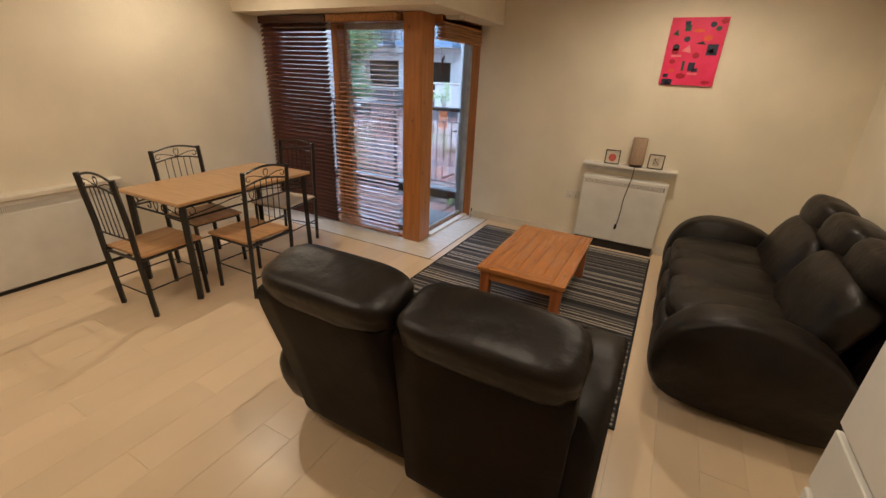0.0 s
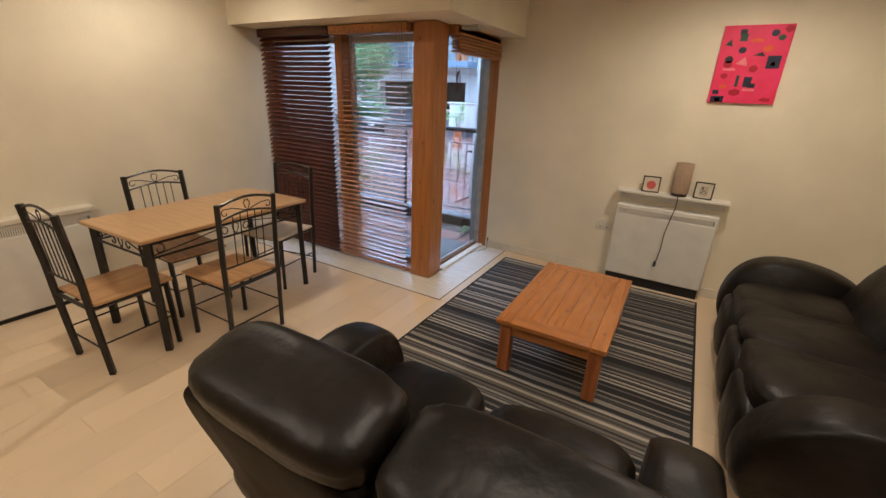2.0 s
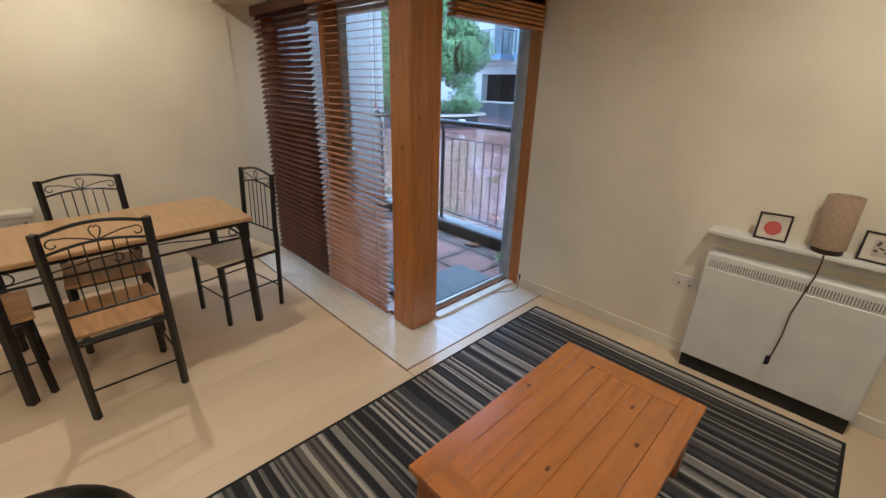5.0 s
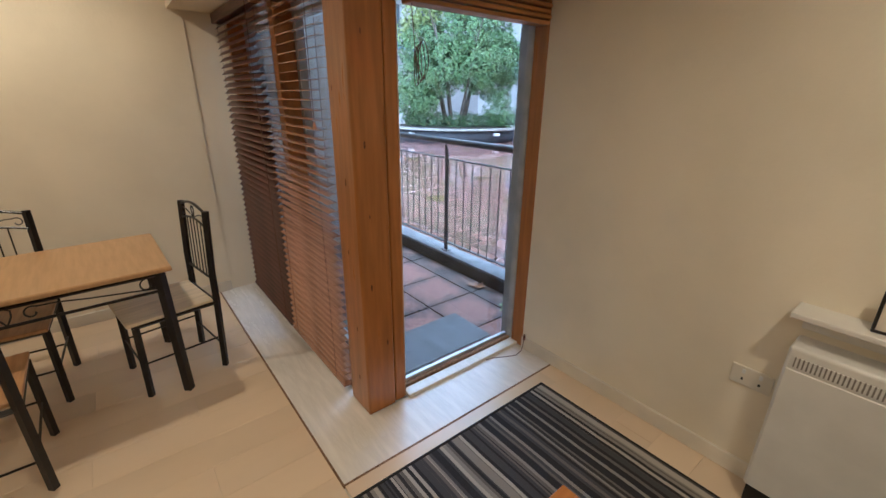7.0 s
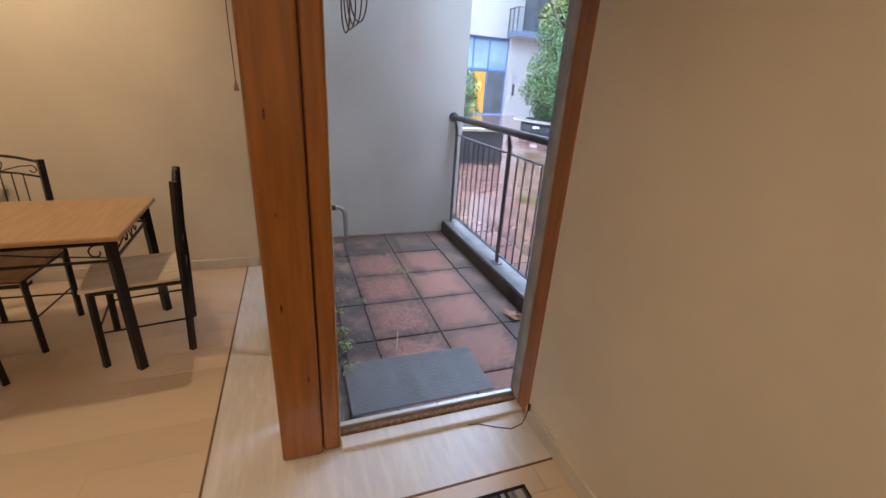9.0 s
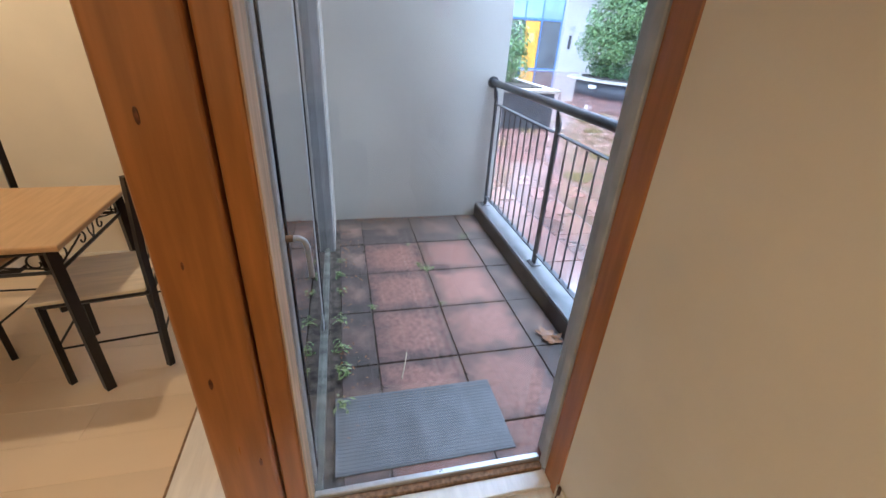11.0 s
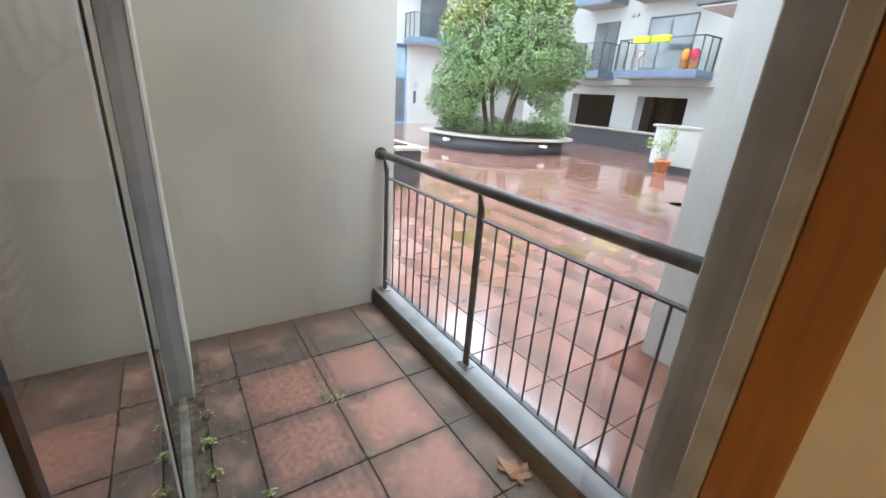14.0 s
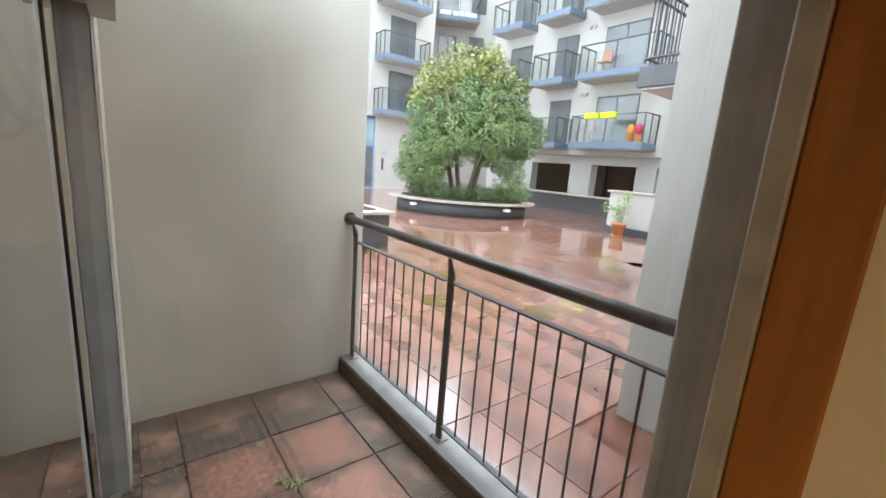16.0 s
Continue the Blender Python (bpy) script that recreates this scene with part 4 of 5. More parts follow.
def leaf_cloud(name, centres, normals, size, material, parent, label=""):
    """One mesh of many folded leaves, each of four triangles."""
    n = len(centres)
    nrm = normals / np.maximum(np.linalg.norm(normals, axis=1, keepdims=True), 1e-6)
    d = rng.normal(size=(n, 3))
    d = d - nrm * (d * nrm).sum(1, keepdims=True)
    d /= np.maximum(np.linalg.norm(d, axis=1, keepdims=True), 1e-6)
    s = np.cross(nrm, d)
    L = (size * rng.uniform(0.65, 1.35, n))[:, None]
    pts = np.stack([centres - d * L * 0.5, centres + s * L * 0.21 + nrm * L * 0.07, centres + d * L * 0.5 - nrm * L * 0.06, centres - s * L * 0.21 + nrm * L * 0.07], 1)
    v = pts.reshape(-1, 3)
    k = np.arange(n)[:, None] * 4
    f = np.concatenate([k + np.array([[0, 1, 2]]), k + np.array([[0, 2, 3]])])
    me = bpy.data.meshes.new(name)
    me.from_pydata([tuple(p) for p in v], [], [tuple(q) for q in f])
    me.materials.append(material)
    ob = new(name, me)
    ob.parent = parent
    if label:
        ob["label"] = label
    return ob


def lobes(spec, density, out=0.55):
    """Points and outward normals spread through ellipsoid lobes, thicker towards the skin."""
    P, N = [], []
    for cx, cy, cz, rx, ry, rz in spec:
        n = int(density * (rx * ry + ry * rz + rx * rz))
        u = rng.normal(size=(n, 3))
        u /= np.linalg.norm(u, axis=1, keepdims=True)
        r = (out + (1.08 - out) * rng.uniform(0, 1, n) ** 0.6)[:, None]
        clump = np.array([noise.noise(Vector((a * 2.3 + cx, b * 2.3 + cy, c * 2.3 + cz))) for a, b, c in u])
        keep = clump > -0.22
        r = r * (1 + 0.16 * clump[:, None])
        P.append((u * r * np.array([rx, ry, rz]) + np.array([cx, cy, cz]))[keep])
        N.append((u + rng.normal(size=(n, 3)) * 0.55 + np.array([0, 0, 0.4]))[keep])
    return np.concatenate(P), np.concatenate(N)


def grime(m, half=0.21, dirt=(0.05, 0.045, 0.04)):
    """Dark algae creeping in from the joints round each paver."""
    nd, lk = m.node_tree.nodes, m.node_tree.links
    tc = [n for n in nd if n.type == "TEX_COORD"][0]
    b = nd["Principled BSDF"]
    src = b.inputs["Base Color"].links[0].from_socket
    ab = nd.new("ShaderNodeVectorMath")
    ab.operation = "ABSOLUTE"
    lk.new(tc.outputs["Object"], ab.inputs[0])
    sp = nd.new("ShaderNodeSeparateXYZ")
    lk.new(ab.outputs[0], sp.inputs[0])
    mxm = nd.new("ShaderNodeMath")
    mxm.operation = "SMOOTH_MAX"
    mxm.inputs[2].default_value = 0.06
    lk.new(sp.outputs[0], mxm.inputs[0])
    lk.new(sp.outputs[1], mxm.inputs[1])
    no = nd.new("ShaderNodeTexNoise")
    no.inputs["Scale"].default_value, no.inputs["Detail"].default_value = 9, 8
    gp = nd.new("ShaderNodeNewGeometry")
    lk.new(gp.outputs["Position"], no.inputs["Vector"])
    ad = nd.new("ShaderNodeMath")
    ad.operation = "MULTIPLY_ADD"
    ad.inputs[1].default_value = 0.22
    lk.new(no.outputs[0], ad.inputs[0])
    lk.new(mxm.outputs[0], ad.inputs[2])
    mr = nd.new("ShaderNodeMapRange")
    mr.inputs[1].default_value, mr.inputs[2].default_value = half + 0.015, half + 0.135
    mr.inputs[4].default_value = 0.8
    lk.new(ad.outputs[0], mr.inputs[0])
    mx = nd.new("ShaderNodeMix")
    mx.data_type = "RGBA"
    mx.inputs[7].default_value = (*dirt, 1)
    lk.new(mr.outputs[0], mx.inputs[0])
    lk.new(src, mx.inputs[6])
    lk.new(mx.outputs[2], b.inputs["Base Color"])


grime(TERRA)
grime(TERRA_G, 0.12)

# ---- patio ----
solid("patio", box(PW, -1.99, 3.995, 5.36, -0.12, -0.008), JOINT, "mossy bedding under the patio pavers", "patio")
solid("wall_patio_end", box(PW - 0.35, PW, 3.6, 5.52, -0.12, 3.3), RENDER_W, "off-white rendered wall at the end of the patio", "wall")
solid("wall_patio_infill", box(PW, -3.985, 3.7, 4.07, -0.12, 3.3), RENDER_W, "off-white rendered pier beside the window", "wall")
solid("wall_over_window", box(-3.985, -1.7, 4.06, 4.14, SOF_Z - 0.03, 3.3), RENDER_W, "rendered lintel over the window", "wall")
solid("wall_patio_side", box(-2.035, 1.6, 4.93, 5.55, -0.12, 3.3), RENDER_W, "off-white rendered outer wall", "wall")
kb = thing("kerb", 0, 0, 0, "dark kerb with grey metal capping under the railing", "kerb")
kb["kind"] = "structure"
part("upstand", box(PW, -1.99, 5.355, 5.535, -0.12, 0.108, 0.004, 1), KERB_DK, kb)
part("capping", box(PW, -1.99, 5.362, 5.545, 0.108, 0.122, 0.003, 1), ZINC, kb, "grey metal capping")

rl = thing("railing", PW, RY, 0.122, "dark grey steel railing with round handrail", "railing")
part("handrail", rod((0.012, -0.022, 1.066), (2.70, -0.022, 1.066), 0.027, 16), STEEL_DK, rl, "", True)
part("wall_flange", rod((0.0, -0.022, 1.066), (0.014, -0.022, 1.066), 0.046, 18), STEEL_DK, rl)
posts = (0.065, 1.185)
for x in posts:
    p = part("post", box(x - 0.022, x + 0.022, -0.008, 0.008, 0.006, 0.955, 0.002, 1), STEEL_DK, rl)
    part("bracket", sweep(bm_new(), [(x, 0, 0.95), (x, -0.022, 1.045)], [0.024, 0.009], 4), STEEL_DK, p)
    part("base_plate", box(x - 0.045, x + 0.045, -0.035, 0.035, 0, 0.008, 0.002, 1), ZINC, p)
    for s in (-1, 1):
        part("bolt", lathe(bm_new(), [(0.007, 0.008), (0.007, 0.015), (0.004, 0.017)], 8, (x + s * 0.032, -0.02, 0)), ZINC, p)
for a, b in ((0.09, 1.16), (1.21, 2.54)):
    part("top_bar", box(a, b, -0.016, 0.016, 0.902, 0.910), STEEL_DK, rl)
    part("bottom_bar", box(a, b, -0.016, 0.016, 0.085, 0.093), STEEL_DK, rl)
    n = int(round((b - a) / 0.1125))
    for k in range(1, n):
        x = a + (b - a) * k / n
        part("baluster", rod((x, 0, 0.093), (x, 0, 0.902), 0.0058, 6), STEEL_DK, rl)

dm = thing("door_mat", -2.265, 4.44, 0.0, "dark grey ribbed rubber door mat on the pavers", "door mat")
part("pad", box(-0.20, 0.19, -0.37, 0.37, 0.0, 0.008, 0.003, 1), MATM, dm)
rib = mesh_of("rib", box(-0.004, 0.004, -0.355, 0.355, 0.0075, 0.0092, 0.0006, 1), MATM)
for k in range(22):
    o = new("rib", rib)
    o.parent = dm
    o.location = (-0.185 + k * 0.0172, 0, 0)


def weed(x, y, n, size, spread, seed):
    global rng
    rng = np.random.default_rng(seed)
    w = thing("weed", x, y, 0.0, "small green weed in a paver joint", "weed", group="weeds on the patio")
    a = rng.uniform(0, 6.28, n)
    r = spread * rng.uniform(0.1, 1, n)
    c = np.stack([np.cos(a) * r, np.sin(a) * r, rng.uniform(0.006, 0.02 + spread * 0.5, n)], 1)
    leaf_cloud("leaves", c, np.stack([np.cos(a) * 0.5, np.sin(a) * 0.5, np.ones(n)], 1), size, LEAF_W, w)
    for k in range(3):
        part("stem", sweep(bm_new(), [(0, 0, -0.01), tuple(c[k] * 0.6), tuple(c[k])], 0.0012, 4), LEAF_W, w)


for i, q in enumerate(((-3.56, 4.71, 26, 0.032, 0.05), (-3.62, 4.66, 14, 0.025, 0.035), (-3.14, 4.29, 14, 0.03, 0.03), (-3.12, 4.72, 12, 0.022, 0.025), (-4.05, 5.12, 14, 0.028, 0.035), (-3.96, 4.63, 8, 0.02, 0.02),
                       (-3.55, 4.09, 22, 0.035, 0.04), (-3.35, 4.10, 16, 0.03, 0.04), (-3.05, 4.10, 20, 0.035, 0.05), (-2.80, 4.10, 22, 0.04, 0.05), (-2.62, 4.11, 26, 0.045, 0.06), (-3.75, 4.11, 14, 0.03, 0.03), (-2.28, 5.22, 46, 0.07, 0.11), (-2.42, 4.11, 20, 0.04, 0.05))):
    weed(q[0], q[1], q[2], q[3] * 0.75, q[4], 30 + i)
rng = np.random.default_rng(77)
for i, (x, y) in enumerate(((-2.74, 5.26), (-2.69, 5.28))):
    w = thing("fallen_leaf", x, y, 0.006, "curled orange-brown fallen leaf on the pavers", "leaf", rz=40 + 70 * i, group="fallen leaves")
    lf = bm_new()
    ring = [(0.055 * math.cos(a) * (1 + 0.35 * math.cos(5 * a)), 0.042 * math.sin(a) * (1 + 0.35 * math.cos(5 * a))) for a in [2 * math.pi * k / 20 for k in range(20)]]
    top = [lf.verts.new((u, v, 0.012 * (u * u + v * v) / 0.003 + 0.002)) for u, v in ring]
    low = [lf.verts.new((u, v, 0.012 * (u * u + v * v) / 0.003)) for u, v in ring]
    lf.faces.new(top)
    lf.faces.new(low[::-1])
    for k in range(20):
        lf.faces.new((low[k], low[(k + 1) % 20], top[(k + 1) % 20], top[k]))
    part("blade", lf, DRY, w)
rng = np.random.default_rng(78)
nl = 260
ly = np.where(rng.uniform(0, 1, nl) < 0.55, rng.uniform(4.15, 5.3, nl), 4.1 + rng.exponential(0.10, nl))
lx = np.where(ly > 4.25, PW + 0.02 + rng.exponential(0.06, nl), rng.uniform(-4.4, -2.2, nl))
lit = tagged(new("leaf_litter"), "dry leaf litter along the foot of the wall", "leaf litter", kind="stuff")
leaf_cloud("crumbs", np.stack([lx, ly, rng.uniform(0.003, 0.012, nl)], 1), np.stack([rng.normal(0, 0.3, nl), rng.normal(0, 0.3, nl), np.ones(nl)], 1), 0.022, DRY, lit)
GRIT_D = plain("dark_moss_crumb", (0.035, 0.03, 0.018), 0.95)
GRIT_L = plain("pale_grit", (0.45, 0.38, 0.30), 0.9)
ng = 620
jx, jy = np.array([-4.012, -3.562, -3.112, -2.662, -2.212]), np.array([4.285, 4.712, 5.155])
onx = rng.uniform(0, 1, ng) < 0.5
gx = np.where(onx, rng.choice(jx, ng) + rng.normal(0, 0.006, ng), rng.uniform(PW + 0.02, -2.02, ng))
gy = np.where(onx, rng.uniform(4.12, 5.34, ng), rng.choice(jy, ng) + rng.normal(0, 0.006, ng))
mg = tagged(new("joint_moss"), "dark moss and crumbs in the paver joints", "moss", kind="stuff")
leaf_cloud("crumbs", np.stack([gx, gy, rng.uniform(0.0, 0.004, ng)], 1), np.stack([rng.normal(0, 0.5, ng), rng.normal(0, 0.5, ng), np.ones(ng)], 1), 0.016, GRIT_D, mg)
gr = tagged(new("grit"), "pale grit and fallen petals scattered on the pavers", "grit", kind="stuff")
leaf_cloud("specks", np.stack([rng.uniform(PW + 0.02, -2.02, 320), rng.uniform(4.1, 5.34, 320), rng.uniform(0.002, 0.004, 320)], 1), np.stack([rng.normal(0, 0.3, 320), rng.normal(0, 0.3, 320), np.ones(320)], 1), 0.007, GRIT_L, gr)
st = thing("dry_stalk", -2.62, 4.42, 0.004, "thin dry pale stalk lying on the pavers", "stalk")
part("stalk", sweep(bm_new(), [(-0.10, 0.02, 0.0), (-0.02, 0.0, 0.004), (0.08, -0.03, 0.0)], 0.003, 5), plain("straw", (0.5, 0.42, 0.28), 0.8), st)

# ---- courtyard ground ----
solid("ground", box(-120, 80, 5.535, 200, -0.30, -0.022), GROUND, "wet courtyard bedding reaching the far buildings", "ground")


# ---- planters and trees ----
FW, RT = Vector((-0.785, 0.62, 0)), Vector((0.62, 0.785, 0))


def lens_outline(a, b, n=40):
    return [Vector((0, 0, 0)) + RT * (a * math.cos(t)) + FW * (b * math.sin(t) * (0.75 + 0.25 * abs(math.sin(t)))) for t in [2 * math.pi * k / n for k in range(n)]]


def prism(bm, loop, z0, z1):
    lo = [bm.verts.new((p.x, p.y, z0)) for p in loop]
    hi = [bm.verts.new((p.x, p.y, z1)) for p in loop]
    n = len(loop)
    for k in range(n):
        bm.faces.new((lo[k], lo[(k + 1) % n], hi[(k + 1) % n], hi[k]))
    bm.faces.new(lo[::-1])
    bm.faces.new(hi)
    return bm


pl = thing("planter", -13.37, 13.90, 0, "dark curved courtyard planter with pale coping", "planter")
part("wall", prism(bm_new(), lens_outline(2.35, 1.8), -0.02, 0.44), DARK_BLOCK, pl, "", True)
part("coping", prism(bm_new(), lens_outline(2.68, 1.95), 0.44, 0.50), STONE, pl, "pale stone coping")
part("soil", prism(bm_new(), lens_outline(2.2, 1.6), 0.50, 0.53), SOIL, pl)
for lat, dep in ((-1.6, -1.40), (1.5, -1.44)):
    c = RT * lat + FW * dep
    part("wall_light", box(c.x - 0.10, c.x + 0.12, c.y - 0.10, c.y + 0.06, 0.26, 0.34, 0.01, 1), WHITE_P, pl, "small white wall light")

tree = thing("courtyard_tree", -13.42, 13.95, 0.53, "bushy evergreen tree with several stems in the planter", "tree")
random.seed(14)
tips = []
for k in range(7):
    a = 2 * math.pi * k / 7 + random.uniform(-0.3, 0.3)
    r = random.uniform(1.0, 2.1)
    h = random.uniform(2.4, 4.2)
    b0 = Vector((0.35 * math.cos(a), 0.3 * math.sin(a), -0.02))
    pts = [b0 + Vector((r * math.cos(a) * (u ** 1.4) + 0.08 * math.sin(5 * u + k), r * math.sin(a) * (u ** 1.4), h * u)) for u in [j / 7 for j in range(8)]]
    part("stem", sweep(bm_new(), pts, [0.065 * (1 - 0.8 * j / 7) for j in range(8)], 7), BARK, tree, "", True)
    for j in (3, 4, 5):
        e = pts[j] + Vector((random.uniform(-0.7, 0.7), random.uniform(-0.7, 0.7), random.uniform(0.4, 1.0)))
        part("branch", sweep(bm_new(), [pts[j], (pts[j] + e) / 2 + Vector((0, 0, 0.1)), e], [0.028, 0.018, 0.008], 5), BARK, tree)


def at(lat, dep, z):
    c = RT * lat + FW * dep
    return (c.x, c.y, z)


rng = np.random.default_rng(9)
low = [(*at(-1.35, -0.3, 1.55), 0.95, 0.95, 0.85), (*at(-0.55, -0.7, 2.1), 1.05, 1.0, 1.0), (*at(0.65, -0.7, 2.2), 1.05, 1.0, 1.0), (*at(1.45, -0.2, 2.45), 1.05, 1.0, 0.85), (*at(-1.05, 0.3, 2.75), 1.1, 1.1, 0.95), (*at(0.3, -0.3, 3.1), 1.25, 1.1, 1.0), (*at(1.05, 0.1, 3.3), 1.1, 1.0, 0.85), (*at(1.5, 0.4, 1.5), 0.7, 0.7, 0.6), (*at(-1.75, -0.2, 0.95), 0.75, 0.75, 0.6), (*at(-1.15, -0.8, 0.85), 0.6, 0.55, 0.45), (*at(1.85, -0.1, 2.3), 0.95, 0.9, 0.8)]
P, N = lobes(low, 2100)
leaf_cloud("crown", P, N, 0.102, LEAF_G, tree, "glossy mid-green leaves")
hi = [(*at(-1.15, 0.3, 4.0), 0.95, 0.9, 0.75), (*at(-0.2, 0.2, 4.5), 1.05, 1.0, 0.7), (*at(0.75, 0.1, 4.15), 0.9, 0.9, 0.8), (*at(0.55, 0.0, 4.85), 0.5, 0.5, 0.45), (*at(1.75, 0.2, 4.0), 0.45, 0.4, 0.3), (*at(-1.75, 0.3, 3.3), 0.55, 0.5, 0.5)]
P, N = lobes(hi, 760, 0.25)
leaf_cloud("crown_top", P, N, 0.15, LEAF_Y, tree, "yellowing upper leaves")
hedge = thing("hedge", -13.42, 13.95, 0.52, "low clipped dark green hedge round the planter edge", "hedge")
P, N = lobes([(*at(2.0 * math.cos(t) * 0.86, 1.75 * math.sin(t) * 0.62, 0.20), 0.42, 0.42, 0.28) for t in [2 * math.pi * k / 16 for k in range(16)]], 1500, 0.4)
leaf_cloud("foliage", P, N, 0.075, LEAF_D, hedge)
shrub = thing("shrub", *(Vector((-13.42, 13.95, 0.52)) + RT * 1.55 - FW * 0.75), "light green rounded shrub in the planter", "shrub")
P, N = lobes([(0, 0, 0.5, 0.55, 0.5, 0.55), (0.3, 0.3, 0.35, 0.45, 0.4, 0.4), (0.1, 0.1, 1.0, 0.4, 0.4, 0.4)], 1700, 0.4)
leaf_cloud("foliage", P, N, 0.08, LEAF_G, shrub)

pb_ = thing("planter_box", -9.87, 7.25, 0, "low dark planter box with pale coping", "planter")
part("wall", box(-1.4, 1.4, -0.80, 0.80, -0.02, 0.64, 0.01, 1), DARK_BLOCK, pb_)
part("coping", box(-1.47, 1.47, -0.87, 0.87, 0.64, 0.70, 0.01, 1), STONE, pb_, "pale stone coping")
part("soil", box(-1.2, 1.2, -0.62, 0.62, 0.70, 0.72), SOIL, pb_)
bush = thing("shrub", -9.47, 7.55, 0.72, "bright green upright shrub in the planter box", "shrub")
P, N = lobes([(0, 0, 0.35, 0.30, 0.28, 0.38), (0.05, 0, 0.75, 0.24, 0.22, 0.34), (-0.8, -0.2, 0.2, 0.35, 0.3, 0.25)], 2200, 0.3)
leaf_cloud("foliage", P, N, 0.085, LEAF_G, bush)
for k in range(4):
    part("stem", sweep(bm_new(), [(0.06 * k - 0.1, 0, -0.02), (0.08 * k - 0.12, 0.02, 0.8)], [0.012, 0.005], 5), BARK, bush)

pot = thing("plant_pot", -7.97, 15.30, 0, "orange terracotta plant pot with a straggly plant", "plant pot")
part("pot", lathe(bm_new(), [(0.14, 0.03), (0.19, 0.33), (0.21, 0.33), (0.215, 0.39), (0.19, 0.39), (0.182, 0.345)], 26), POTM, pot, "", True)
part("saucer", lathe(bm_new(), [(0.16, 0), (0.185, 0.03), (0.175, 0.035)], 26), POTM, pot)
rng = np.random.default_rng(12)
plant = thing("potted_plant", -7.97, 15.30, 0.34, "straggly pale green plant growing in the pot", "plant")
P, N = lobes([(0, 0, 0.45, 0.26, 0.26, 0.36), (-0.35, -0.1, 0.45, 0.22, 0.2, 0.14), (0.1, 0.05, 0.8, 0.14, 0.14, 0.2)], 700, 0.2)
leaf_cloud("leaves", P, N, 0.10, LEAF_W, plant)
for k in range(5):
    part("stem", sweep(bm_new(), [(0.03 * k - 0.06, 0, -0.02), (0.05 * k - 0.1, 0.02, 0.4), (0.09 * k - 0.2, 0.04, 0.75)], [0.010, 0.007, 0.004], 5), BARK, plant)

lw = thing("low_wall", -6.3, 16.0, 0, "low white rendered wall with stone coping", "low wall")
part("body", box(-2.4, 2.6, -0.12, 0.12, 0.2, 1.20), FACADE, lw)
part("plinth", box(-2.42, 2.6, -0.135, 0.12, -0.02, 0.2), DARK_BLOCK, lw)
part("coping", box(-2.48, 2.6, -0.20, 0.20, 1.20, 1.27, 0.01, 1), STONE, lw)
lw2 = thing("low_wall", -12.0, 20.1, 0, "long low dark wall with pale coping before the undercroft", "low wall")
part("body", box(-4.6, 4.4, -0.15, 0.15, -0.02, 0.72), DARK_BLOCK, lw2)
part("coping", box(-4.7, 4.5, -0.24, 0.24, 0.72, 0.80, 0.01, 1), STONE, lw2)


# ---- apartment buildings ----
def balcony(b, x0, x1, z, depth):
    """Local frame of the building: the facade at y = 0, outwards is -y."""
    s = part("balcony", box(x0, x1, -depth, 0.0, z, z + 0.26, 0.01, 1), BLUE_STEEL, b, "blue-grey balcony slab")
    part("soffit", box(x0 + 0.06, x1 - 0.06, -depth + 0.06, 0.0, z - 0.03, z), FACADE, s)
    t, top = z + 0.26, z + 1.32
    for x in (x0 + 0.04, (x0 + x1) / 2, x1 - 0.04):
        part("rail_post", box(x - 0.02, x + 0.02, -depth + 0.03, -depth + 0.07, t, top), STEEL_DK, s)
    for y in (-depth * 0.5, -0.06):
        for x in (x0 + 0.04, x1 - 0.04):
            part("rail_post", box(x - 0.02, x + 0.02, y - 0.02, y + 0.02, t, top), STEEL_DK, s)
    part("rail_top", box(x0, x1, -depth + 0.02, -depth + 0.08, top, top + 0.04), STEEL_DK, s)
    for x in (x0, x1 - 0.06):
        part("rail_top", box(x, x + 0.06, -depth + 0.08, 0, top, top + 0.04), STEEL_DK, s)
        g = part("rail_pane", box(x + 0.025, x + 0.035, -depth + 0.08, 0, t + 0.06, top - 0.04), BAL_GLASS, s, "clear balcony glass")
        g.visible_shadow = False
    g = part("rail_pane", box(x0 + 0.06, x1 - 0.06, -depth + 0.045, -depth + 0.055, t + 0.06, top - 0.04), BAL_GLASS, s, "clear balcony glass")
    g.visible_shadow = False
    return s


def window(b, x0, x1, z0, z1, panes=2):
    w = part("window", box(x0, x1, -0.015, 0.06, z0, z1), STEEL_DK, b)
    n = panes
    for k in range(n):
        a = x0 + 0.06 + (x1 - x0 - 0.06) * k / n
        c = x0 + (x1 - x0 - 0.06) * (k + 1) / n
        part("pane", box(a, c, -0.022, -0.012, z0 + 0.07, z1 - 0.07), DARK_PANE, w, "dark window pane")
    return w


def facade_block(bm, x0, x1, z0, z1, holes, depth=0.5):
    """A wall at y 0..depth with rectangular openings cut through it."""
    xs = sorted({x0, x1, *[h[0] for h in holes], *[h[1] for h in holes]})
    zs = sorted({z0, z1, *[h[2] for h in holes], *[h[3] for h in holes]})
    for a, b in zip(xs, xs[1:]):
        for c, d in zip(zs, zs[1:]):
            mx, mz = (a + b) / 2, (c + d) / 2
            if not any(h[0] < mx < h[1] and h[2] < mz < h[3] for h in holes):
                bx(bm, a, b, 0, depth, c, d)
    return bm


north = thing("apartment_building", -12.0, 21.3, 0, "white rendered apartment building with blue-grey balconies", "building", group="apartment buildings")
garages = [(-4.6, -2.2, 0.0, 2.15), (-1.05, 1.09, 0.0, 2.15), (1.94, 4.2, 0.0, 2.15)]
